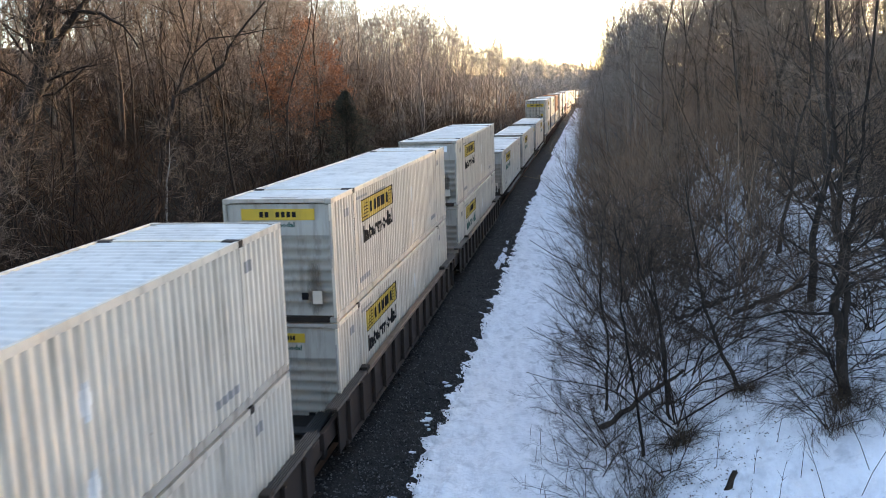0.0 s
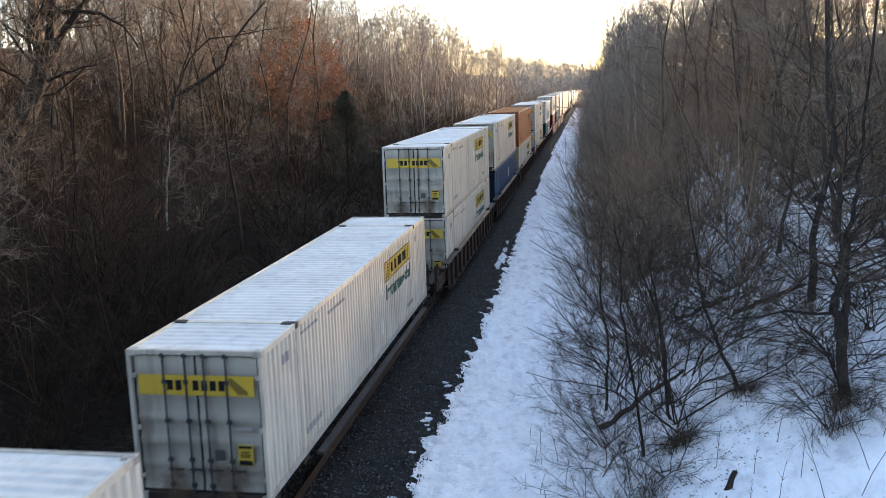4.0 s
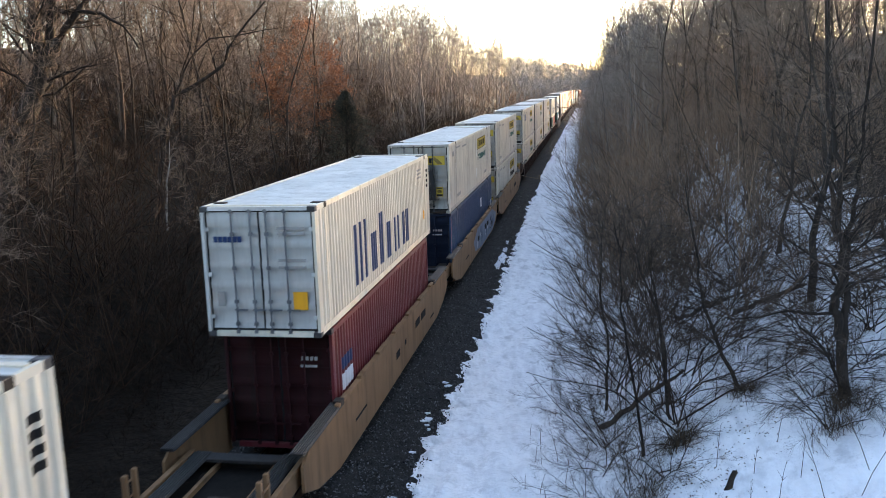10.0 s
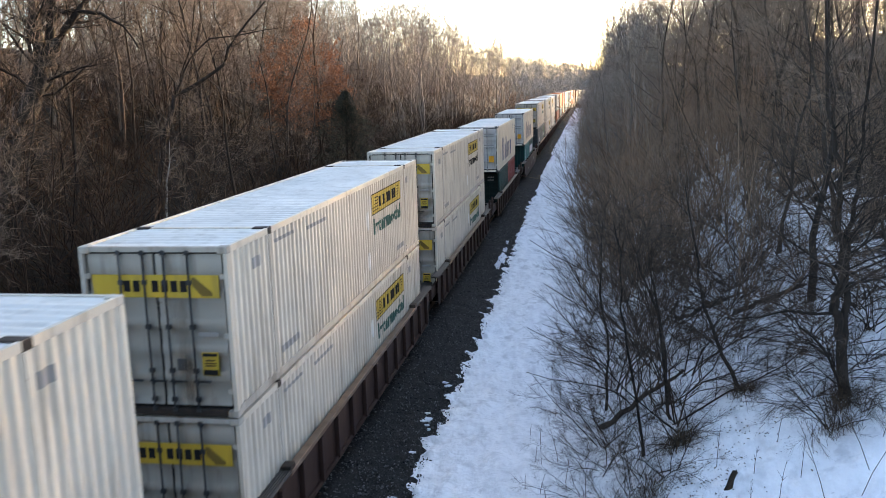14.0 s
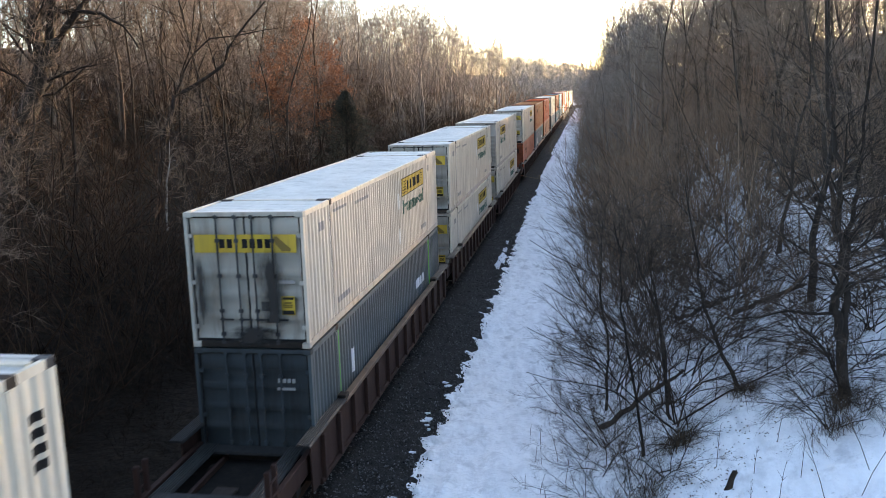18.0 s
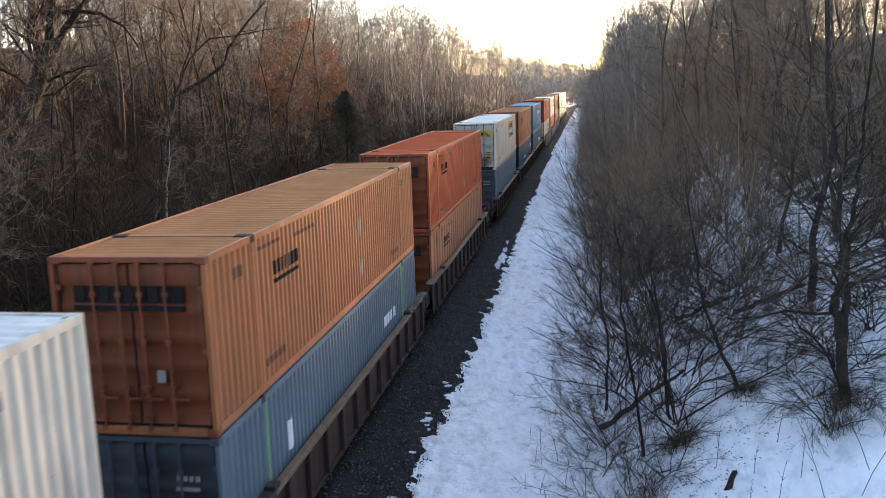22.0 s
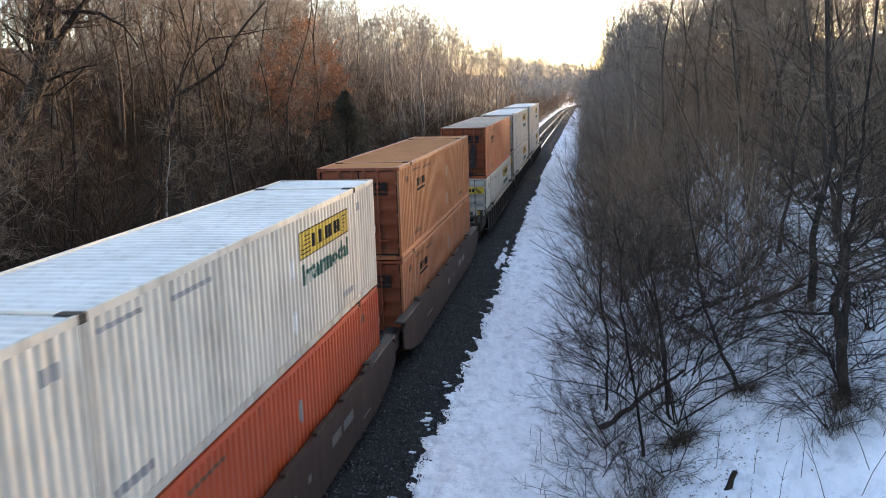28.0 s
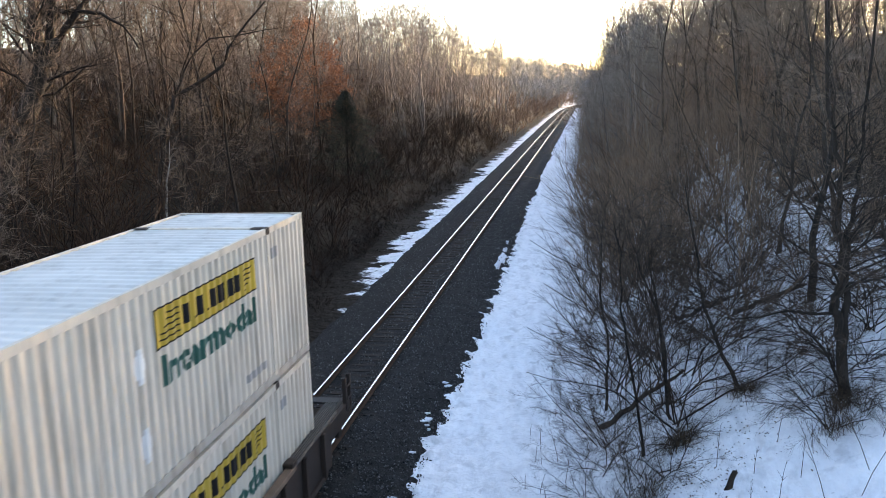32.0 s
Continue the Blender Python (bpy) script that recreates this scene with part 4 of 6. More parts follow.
line_tree([(12.29, 18.7, 1.75), (12.2, 18.7, 2.76), (12.13, 18.7, 3.39), (11.97, 18.7, 3.9), (11.99, 18.7, 4.26), (12.11, 18.7, 4.55), (12.11, 18.7, 5.12), (11.98, 18.7, 5.83), (12.0, 18.75, 6.74), (11.74, 18.8, 7.85), (11.5, 18.9, 11.0)], 0.125, 910, "dark crooked twin-stemmed tree rising from the snowy slope", bark=DARKBARK,
          forks=(([(12.17, 18.7, 3.0), (12.22, 18.72, 4.03), (12.16, 18.72, 4.67), (12.21, 18.7, 5.37), (12.34, 18.7, 6.39), (12.38, 18.7, 7.62), (12.6, 18.8, 11.5)], 0.085), ([(12.2, 18.6, 2.1), (11.9, 18.5, 2.9), (11.3, 18.4, 3.6), (10.9, 18.4, 4.1)], 0.035)), n=(18, 6, 8), crown_from=0.22)
line_tree([(9.02, 21.3, 0.4), (8.91, 21.3, 1.43), (8.68, 21.3, 3.28), (8.47, 21.3, 4.24), (8.3, 21.4, 5.4)], 0.045, 912, "slim upright sapling in the snow", bark=DARKBARK, n=(16, 5, 8), crown_from=0.25)
line_tree([(8.29, 19.45, -0.05), (8.08, 19.45, 1.64), (7.81, 19.45, 3.21), (7.72, 19.45, 4.49), (7.56, 19.5, 5.6)], 0.04, 914, "slim upright sapling in the snow", bark=DARKBARK, n=(16, 5, 8), crown_from=0.25)
line_tree([(7.5, 23.6, -0.5), (7.55, 23.6, 1.2), (7.35, 23.6, 3.0), (7.4, 23.7, 5.0)], 0.045, 916, "slim upright sapling in the snow", bark=DARKBARK, n=(16, 5, 8), crown_from=0.2)
line_tree([(9.2, 20.5, 0.0), (8.92, 20.5, 0.86), (8.63, 20.5, 3.2), (8.17, 20.5, 4.27), (7.9, 20.5, 5.32)], 0.055, 920, "thin bare sapling in the snow", bark=DARKBARK, n=(18, 5, 9), crown_from=0.15)
line_tree([(10.67, 20.7, 1.2), (10.13, 20.7, 2.21), (9.6, 20.7, 3.43), (9.51, 20.7, 4.4), (9.2, 20.8, 6.2)], 0.06, 930, "thin leaning sapling in the snow", bark=DARKBARK, n=(18, 5, 9), crown_from=0.15)
line_tree([(12.9, 24.0, 2.2), (12.8, 24.0, 4.4), (13.2, 24.1, 7.0), (12.9, 24.2, 11.0)], 0.12, 940, "slender dark tree on the snowy slope", bark=DARKBARK, n=(12, 4, 7))
line_tree([(-12.6, 38.9, 2.2), (-12.5, 38.9, 4.05), (-12.29, 38.9, 5.11), (-12.14, 38.9, 6.42)], 0.05, 950, "thin pale-barked sapling on the bank", bark=PALEBARK, n=(7, 4, 6), crown_from=0.6)

for i, (x, y, hgt) in enumerate(((-13.4, 61, 9.0), (-15.5, 66, 10.0), (-13.0, 69, 8.0))):
    w_, c_, l_ = leafy(600 + i, hgt, 4200, 0.08)
    oak = blank("oak_tree", "young oak that still holds its orange-brown leaves", "tree", "leafy oaks")
    oak.matrix_basis = Matrix.Translation((x, y, ground_z(x, y)))
    piece("trunk", mesh_np("trunk", *w_, True), BARK, oak)
    piece("crown", mesh_np("crown", *c_), TWIG, oak)
    tagged(piece("leaves", mesh_np("leaves", *l_), LEAF, oak, None, "dry orange-brown leaves"), "", "", "", "stuff")


def build_cedar(x, y, h):
    rng = np.random.default_rng(77)
    root = blank("cedar_tree", "small dark evergreen cedar among bare trees", "tree")
    root.matrix_basis = Matrix.Translation((x, y, ground_z(x, y)))
    P = np.zeros((1, 6, 3))
    P[0, :, 2] = np.linspace(0, h, 6)
    R = np.linspace(0.11, 0.02, 6)[None]
    piece("trunk", mesh_np("trunk", *tubes(P, R, 6), True), BARK, root)
    n = 6000
    z = rng.random(n) ** 0.8 * h
    a = rng.uniform(0, 6.28, n)
    rad = ((h - z) / h) ** 0.75 * 4.6 * rng.random(n) ** 0.6 * (0.72 + 0.22 * np.sin(z * 3.1 + 1) + 0.25 * np.sin(2 * a + z * 1.7))
    at = np.stack([rad * np.cos(a), rad * np.sin(a), z + 0.2], 1)
    d = np.stack([np.cos(a), np.sin(a), rng.uniform(0.1, 0.9, n)], 1) * rng.uniform(0.10, 0.24, (n, 1))
    path = np.stack([at, at + d], 1)
    piece("crown", mesh_np("crown", *tubes(path, np.repeat([[0.035, 0.006]], n, 0), 3)), NEEDLE, root)


build_cedar(-11.1, 66, 7.0)
# ---------------------------------------------------------------- containers
HALF_W, BOX_H = 1.295, 2.896
STYLES = {"corr": (0.24, 0.026, (0.0, 0.44, 0.54, 0.90)), "plate": (0.62, 0.010, (0.0, 0.90, 0.925, 0.975))}


def depth_at(y, style):
    """How far the wall stands in from its outer plane at y."""
    p, d, (a, b, c, e) = STYLES[style]
    t = (y / p) % 1.0
    if t < b:
        return 0.0
    if t < c:
        return d * (t - b) / (c - b)
    if t < e:
        return d
    return d * (1 - (t - e) / (1 - e))


def breaks(y0, y1, style):
    p, d, marks = STYLES[style]
    ys = [y0, y1]
    k = math.floor(y0 / p) - 1
    while k * p <= y1:
        ys += [(k + m) * p for m in marks if y0 < (k + m) * p < y1]
        k += 1
    return sorted(ys)


WORNMARK = paint("worn_dark_marking", (0.15, 0.055, 0.028), 0.6)
RUSTSEAM = paint("rusty_seam", (0.085, 0.034, 0.020), 0.8)
WORNPOST = paint("worn_tan_post", (0.40, 0.23, 0.12), 0.8)
BARED = paint("bared_grey_primer", (0.27, 0.25, 0.22), 0.6)
PEELED = paint("peeled_paint", (0.74, 0.72, 0.67), 0.5)
CACHE = {}


def kept(key, make):
    if key not in CACHE:
        CACHE[key] = make()
    return CACHE[key]


def wall_strips(rects, style, lift):
    """Patches (y0, y1, z0, z1) that follow the ribs of a side wall, lifted off it."""
    vs, fs = [], []
    for y0, y1, z0, z1 in rects:
        ys = breaks(y0, y1, style)
        o = len(vs)
        for y in ys:
            x = HALF_W - 0.006 - depth_at(y, style) + lift
            vs += [(x, y, z0), (x, y, z1)]
        for i in range(len(ys) - 1):
            fs.append((o + 2 * i, o + 2 * i + 2, o + 2 * i + 3, o + 2 * i + 1))
    return mesh_np("wall_strips", vs, fs)


def word_mesh(word, y0, z0, width, height, style):
    """A painted word that follows the ribs of a side wall."""
    cu = bpy.data.curves.new("word", "FONT")
    cu.body, cu.resolution_u, cu.offset = word, 1, 0.045
    ob = new("word", cu)
    dg = bpy.context.evaluated_depsgraph_get()
    me = bpy.data.meshes.new_from_object(ob.evaluated_get(dg))
    bpy.data.objects.remove(ob)
    bm = bmesh.new()
    bm.from_mesh(me)
    bpy.data.meshes.remove(me)
    lo = [min(v.co[i] for v in bm.verts) for i in (0, 1)]
    hi = [max(v.co[i] for v in bm.verts) for i in (0, 1)]
    for v in bm.verts:
        a, b = (v.co.x - lo[0]) / (hi[0] - lo[0]), (v.co.y - lo[1]) / (hi[1] - lo[1])
        v.co = (0, y0 + a * width, z0 + b * height)
    for y in breaks(y0, y0 + width, style)[1:-1]:
        bmesh.ops.bisect_plane(bm, geom=bm.verts[:] + bm.edges[:] + bm.faces[:], plane_co=(0, y, 0), plane_no=(0, 1, 0))
    for v in bm.verts:
        v.co.x = HALF_W - 0.006 - depth_at(v.co.y, style) + 0.004
    bmesh.ops.triangulate(bm, faces=bm.faces[:])
    return mesh_of("word", bm)


def flat_word(word, width, height):
    """A painted word that faces -y, centred on its foot."""
    cu = bpy.data.curves.new("word", "FONT")
    cu.body, cu.resolution_u, cu.offset = word, 1, 0.02
    ob = new("word", cu)
    me = bpy.data.meshes.new_from_object(ob.evaluated_get(bpy.context.evaluated_depsgraph_get()))
    bpy.data.objects.remove(ob)
    xs, ys = [v.co.x for v in me.vertices], [v.co.y for v in me.vertices]
    for v in me.vertices:
        v.co = ((v.co.x - min(xs)) / (max(xs) - min(xs)) * width - width / 2, 0, (v.co.y - min(ys)) / (max(ys) - min(ys)) * height)
    me.materials.clear()
    me.materials.append(None)
    return me


def side_mesh(length, style, h=BOX_H):
    def make():
        a = length / 2 - 0.10
        ys = breaks(-a, a, style)
        vs, fs = [], []
        for y in ys:
            x = HALF_W - 0.006 - depth_at(y, style)
            vs += [(x, y, 0.17), (x, y, h - 0.10)]
        for i in range(len(ys) - 1):
            o = 2 * i
            fs.append((o, o + 2, o + 3, o + 1))
        return mesh_np("side_panel", vs, fs)
    return kept(("side", length, style, h), make)


def roof_mesh(length, h=BOX_H):
    def make():
        p, d = 0.26, 0.02
        a = length / 2 - 0.06
        ys = [-a]
        k = math.ceil(-a / p)
        while k * p < a - p:
            ys += [k * p, k * p + 0.08, k * p + 0.12, k * p + 0.22]
            k += 1
        ys.append(a)
        vs, fs = [], []
        for i, y in enumerate(ys):
            z = h - 0.012 - (d if (i - 1) % 4 in (2, 3) and 0 < i < len(ys) - 1 else 0)
            crown = 0.012
            vs += [(-HALF_W + 0.05, y, z - 0.01), (0, y, z + crown - 0.01), (HALF_W - 0.05, y, z - 0.01)]
        for i in range(len(ys) - 1):
            o = 3 * i
            fs += [(o, o + 1, o + 4, o + 3), (o + 1, o + 2, o + 5, o + 4)]
        return mesh_np("roof_panel", vs, fs)
    return kept(("roof", length, h), make)


def ribbed_plate(width, rows, thick=0.045):
    """A plate facing -y with horizontal ribs; rows of (height, how far it stands out)."""
    vs, fs = [], []
    for z, out in rows:
        for x in (-width / 2, width / 2):
            vs.append((x, -out, z))
    for z, out in rows:
        for x in (-width / 2, width / 2):
            vs.append((x, thick, z))
    n = len(rows)
    for i in range(n - 1):
        fs.append((2 * i, 2 * i + 1, 2 * i + 3, 2 * i + 2))
        o = 2 * n
        fs.append((o + 2 * i, o + 2 * i + 2, o + 2 * i + 3, o + 2 * i + 1))
        for k in (0, 1):
            fs.append((2 * i + k, 2 * i + 2 + k, o + 2 * i + 2 + k, o + 2 * i + k))
    fs += [(0, 1, 2 * n + 1, 2 * n), (2 * n - 2, 2 * n - 1, 4 * n - 1, 4 * n - 2)]
    return mesh_np("ribbed_plate", vs, fs)


def door_mesh(width, h=BOX_H):
    def make():
        rows = [(0.19, 0.0)]
        z = 0.30
        step = (h - 0.62) / 5
        for _ in range(5):
            rows += [(z, 0.0), (z + 0.04, -0.025), (z + step - 0.16, -0.025), (z + step - 0.12, 0.0)]
            z += step
        rows += [(h - 0.125, 0.0)]
        return ribbed_plate(width, rows)
    return kept(("door", width, h), make)


def nose_mesh(h=BOX_H):
    def make():
        rows = [(0.16, 0.0), (0.3, 0.0)]
        z = 0.34
        while z < h - 1.05:
            rows += [(z, -0.035), (z + 0.10, -0.035), (z + 0.14, 0.0), (z + 0.21, 0.0)]
            z += 0.25
        rows += [(h - 0.85, 0.0), (h - 0.12, 0.0)]
        return ribbed_plate(2 * HALF_W - 0.15, rows)
    return kept(("nose", h), make)


def vertical_nose_mesh(h=BOX_H):
    """A front wall with upright corrugations, facing -y."""
    def make():
        half, p = HALF_W - 0.075, 0.25
        xs, k = [(-half, 0.0)], 0
        while -half + k * p < half - p:
            x = -half + k * p
            xs += [(x + 0.07, 0.0), (x + 0.11, 0.045), (x + 0.18, 0.045), (x + 0.22, 0.0)]
            k += 1
        xs.append((half, 0.0))
        vs = [(x, d, z) for x, d in xs for z in (0.16, h - 0.12)]
        vs += [(x, 0.09, z) for x in (-half, half) for z in (0.16, h - 0.12)]
        n = len(xs)
        fs = [(2 * i, 2 * i + 2, 2 * i + 3, 2 * i + 1) for i in range(n - 1)]
        fs.append((2 * n, 2 * n + 1, 2 * n + 3, 2 * n + 2))
        return mesh_np("upright_ribs", vs, fs)
    return kept(("vnose", h), make)


def lock_rod_mesh(h=BOX_H):
    def make():
        bm = bmesh.new()
        add_rod(bm, (0, -0.045, 0.10), (0, -0.045, h - 0.05), 0.019, 6)
        for z in (0.12, 0.30, 0.80, 1.55, 2.3, h - 0.10):
            add_box(bm, (0, -0.035, z), (0.085, 0.05, 0.075))
        add_box(bm, (0.11, -0.065, 0.62), (0.30, 0.018, 0.035))
        add_box(bm, (0.02, -0.07, 0.62), (0.05, 0.03, 0.10))
        return mesh_of("locking_rod", bm)
    return kept(("rod", h), make)


def letter_blocks(y0, y1, z0, z1, style, count, lift, gap=0.28):
    """A row of plain blocks where a trade name stands."""
    w = (y1 - y0) / count
    return wall_strips([(y0 + i * w, y0 + (i + 1 - gap) * w, z0, z1) for i in range(count)], style, lift)


def flat_blocks(width, height, count, gap=0.3, t=0.006):
    def make():
        bm = bmesh.new()
        w = width / count
        for i in range(count):
            if count == 7 and i == 2:
                continue
            add_box(bm, (-width / 2 + (i + 0.5) * w, 0, 0), (w * (1 - gap), t, height))
        return mesh_of("letter_blocks", bm)
    return kept(("blocks", width, height, count, gap), make)


def end_sign(name, parent, x, y, z, w, h, material, bar_mat=None, bars=7, face=-1, label=""):
    """A flat sign on an end wall, with dark blocks for its lettering."""
    sign = box_part(name, (x, y, z), (w, 0.012, h), material, parent, label, 0.003)
    if bar_mat:
        piece("lettering", flat_blocks(round(w * 0.52, 3), round(h * 0.5, 3), bars), bar_mat, sign, Matrix.Translation((0, face * 0.010, 0)))
    return sign


def caution_bars():
    """Rows of fine print on a small label."""
    bm = bmesh.new()
    for z, w, h in ((0.155, 0.25, 0.05), (0.06, 0.16, 0.025), (0.01, 0.20, 0.02), (-0.03, 0.18, 0.02), (-0.145, 0.25, 0.09)):
        add_box(bm, (0, 0, z), (w, 0.006, h))
    return mesh_of("caution_bars", bm)


def sign_wedge():
    """A slanted dark shape near the end of a door sign."""
    bm = bmesh.new()
    for pts in (((0.64, 0.15), (0.70, 0.15), (0.99, -0.10), (0.99, -0.16), (0.80, -0.16), (0.66, 0.0)),):
        bm.faces.new([bm.verts.new((x, 0, z)) for x, z in pts])
    return mesh_of("sign_wedge", bm)


WEDGE = paint("worn_olive_print", (0.17, 0.105, 0.022), 0.6)
DIMPLATE = paint("dim_grey_plate", (0.075, 0.07, 0.065), 0.5)


def stain_mesh():
    return kept("stain", lambda: mesh_np("stain", [(-0.25, 0, 0), (0.25, 0, 0), (0.25, 0, 1), (-0.25, 0, 1)], [(0, 1, 2, 3)]))


def container(label, colour, length=16.154, nose_near=False, brand="", style="corr", roof=None, group="containers of the train", soot=0, word=None, extra=(), height=BOX_H, front_sign=None, dirty=False):
    """A steel freight container, its foot at z = 0, its near end at -length / 2."""
    body = PAINTS[colour]
    root = blank("freight_container", label, "container", group)
    a, H = length / 2, height
    # End walls take the shaded, grimier copy of the body's colour.
    end_coat = SHADEDWHITE if colour == "white" and not (soot or nose_near or dirty) else ENDS.get(colour, body)
    turn = pose(0, 0, 0, 0, 0, 180)
    for m in (None, turn):
        piece("side_panel", side_mesh(length, style, H), body, root, m)
    if roof is TARP:
        box_part("roof_panel", (0, 0, H - 0.018), (2 * HALF_W - 0.1, length - 0.12, 0.03), TARP, root, "grey patched roof sheet")
    else:
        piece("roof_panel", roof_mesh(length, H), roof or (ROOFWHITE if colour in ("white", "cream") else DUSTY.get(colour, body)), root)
    box_part("floor", (0, 0, 0.10), (2 * HALF_W - 0.16, length - 0.2, 0.10), TRUCKMAT, root)
    for s in (-1, 1):
        box_part("top_rail", (s * (HALF_W - 0.03), 0, H - 0.055), (0.06, length - 0.3, 0.11), body, root)
        box_part("bottom_rail", (s * (HALF_W - 0.035), 0, 0.105), (0.07, length - 0.3, 0.15), GRIMYSHADEWHITE if colour == "white" else body, root)
        for e in (-1, 1):
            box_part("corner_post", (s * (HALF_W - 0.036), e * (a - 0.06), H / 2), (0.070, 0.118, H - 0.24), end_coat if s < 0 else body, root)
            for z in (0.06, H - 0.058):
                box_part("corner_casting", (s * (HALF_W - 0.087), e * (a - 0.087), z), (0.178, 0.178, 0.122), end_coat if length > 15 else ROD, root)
            if length > 13:
                inset = 1.98 if length > 15 else 0.76
                y = e * (a - inset)
                box_part("lifting_post", (s * (HALF_W - 0.022), y, H / 2), (0.048, 0.14, H - 0.26), GRIMYSHADEWHITE if colour == "white" and e < 0 else body, root)
                box_part("lifting_casting", (s * (HALF_W - 0.15), y, H - 0.058), (0.31, 0.20, 0.128), TRUCKMAT, root)
    for e in (-1, 1):
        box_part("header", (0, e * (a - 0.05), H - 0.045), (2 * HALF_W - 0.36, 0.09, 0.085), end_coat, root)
        box_part("sill", (0, e * (a - 0.05), 0.07), (2 * HALF_W - 0.36, 0.09, 0.13), TRUCKMAT if colour == "white" else body, root)
        box_part("roof_bar", (0, e * (a - (1.98 if length > 15 else 0.3)), H - 0.012), (2 * HALF_W - 0.2, 0.12, 0.03), body, root)
    door_end = 1 if nose_near else -1
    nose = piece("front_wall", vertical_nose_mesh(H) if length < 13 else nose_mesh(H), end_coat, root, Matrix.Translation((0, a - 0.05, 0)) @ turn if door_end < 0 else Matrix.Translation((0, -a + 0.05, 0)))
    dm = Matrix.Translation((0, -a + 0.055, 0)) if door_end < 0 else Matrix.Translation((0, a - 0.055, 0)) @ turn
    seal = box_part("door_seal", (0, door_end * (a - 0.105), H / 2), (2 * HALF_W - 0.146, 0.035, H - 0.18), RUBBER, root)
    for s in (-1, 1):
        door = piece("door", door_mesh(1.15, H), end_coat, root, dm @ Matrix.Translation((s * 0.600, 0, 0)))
        for rx in (-0.42, 0.0) if s > 0 else (-0.0, 0.42):
            piece("locking_rod", lock_rod_mesh(H), ROD if colour == "white" else LIGHTROD if colour == "cream" else end_coat, door, Matrix.Translation((rx, 0, 0)))
        for z in (0.45, 1.4, 2.4):
            box_part("hinge", (s * 0.615, -0.018, z), (0.15, 0.03, 0.085), end_coat, door)
    if door_end < 0:
        yd = -a + 0.036
        if brand == "yellow":
            box_part("reporting_mark", (0.86, yd, 1.42), (0.34, 0.008, 0.07), GREYTXT, root, "", 0)
        if brand == "yellow":
            end_sign("door_sign", root, 0, yd, 2.235, 2.22, 0.38, YELLOW, BLACKISH, 7, -1, "yellow sign with dark lettering")
            label_plate = box_part("caution_label", (0.86, yd, 0.92), (0.29, 0.012, 0.40), YELLOW, root, "small yellow caution label", 0.003)
            piece("lettering", kept("caution_bars", caution_bars), BLACKISH, label_plate, Matrix.Translation((0, -0.009, 0)))
            piece("sign_figure", kept("sign_wedge", sign_wedge), WEDGE, root, Matrix.Translation((0, yd - 0.009, 2.235)), "dark worn shape at the end of the sign")
            box_part("vent_plate", (0.36, yd, 0.90), (0.17, 0.012, 0.20), DIMPLATE, root, "", 0)
            if soot == 2:
                box_part("dark_placard", (-0.86, yd, 1.42), (0.40, 0.012, 0.26), DIMPLATE, root, "weathered dark placard", 0)
        elif brand == "dark":
            box_part("lettering_underline", (-0.02, yd, 2.08), (1.85, 0.014, 0.085), BLACKISH, root, "", 0)
            piece("lettering", flat_blocks(1.85, 0.27, 9, 0.16), BLACKISH, root, Matrix.Translation((-0.02, yd, 2.30)))
            box_part("vent_plate", (0.42, yd, 0.98), (0.14, 0.012, 0.20), GREYTXT, root, "", 0)
        elif brand == "big":
            piece("lettering", flat_blocks(0.66, 0.13, 6, 0.2), BLUETXT, root, Matrix.Translation((-0.72, yd, 2.18)))
            box_part("caution_label", (0.86, yd, 0.82), (0.32, 0.012, 0.40), AMBER, root, "", 0)
            box_part("vent_plate", (-0.95, yd, 0.85), (0.17, 0.012, 0.33), GREYTXT, root, "", 0)
            for z in (2.42, 2.30, 1.72, 1.56):
                box_part("reporting_mark", (0.72, yd, z), (0.62, 0.008, 0.06), GREYTXT, root, "", 0)
        else:
            print_coat = WHITETXT if colour in ("bright", "petrol") else GREYTXT
            piece("lettering", flat_blocks(0.42, 0.09, 4, 0.3), print_coat, root, Matrix.Translation((0.72, yd, 2.2)))
            for z in (2.02, 1.86, 1.68) if colour in ("bright", "petrol") else (2.02,):
                box_part("reporting_mark", (0.7, yd, z), (0.4, 0.008, 0.06), print_coat, root, "", 0)
    else:
        yn = -a + 0.044
        if brand == "yellow":
            wide = word == "wide"
            end_sign("front_sign", root, 0, yn, H - 0.36, 1.75 if wide else 0.95, 0.26 if wide else 0.22, front_sign or YELLOW, BLACKISH, 7, -1, "sign with dark lettering")
            piece("painted_word", kept("front_word", lambda: flat_word("Intermodal", 0.78, 0.13)), GREENTXT, root, Matrix.Translation((0, yn - 0.002, H - 0.66)))
            box_part("post_marking", (HALF_W - 0.06, -a - 0.002, H - 1.05), (0.035, 0.006, 1.1), GREYTXT, root, "", 0)
            box_part("roof_marking", (0.0, -a + 0.3, H + 0.006), (0.9, 0.10, 0.005), GREYTXT, root, "", 0)
            box_part("vent_plate", (0.55, yn, 0.62), (0.16, 0.02, 0.17), BLACKISH, root, "", 0)
            box_part("document_box", (0.85, yn - 0.02, 0.60), (0.22, 0.05, 0.30), body, root)
        elif brand == "dark":
            piece("lettering", flat_blocks(1.7, 0.24, 8, 0.16), BLACKISH, root, Matrix.Translation((0.0, yn, H - 0.58)))
            box_part("lettering_underline", (0, yn, H - 0.76), (1.7, 0.010, 0.05), BLACKISH, root, "", 0)
            vent = box_part("vent_plate", (0.48, yn, H - 0.2), (0.36, 0.02, 0.22), DIMPLATE, root, "", 0)
            box_part("vent_window", (0, -0.012, 0), (0.20, 0.008, 0.13), GREYTXT, vent, "", 0)
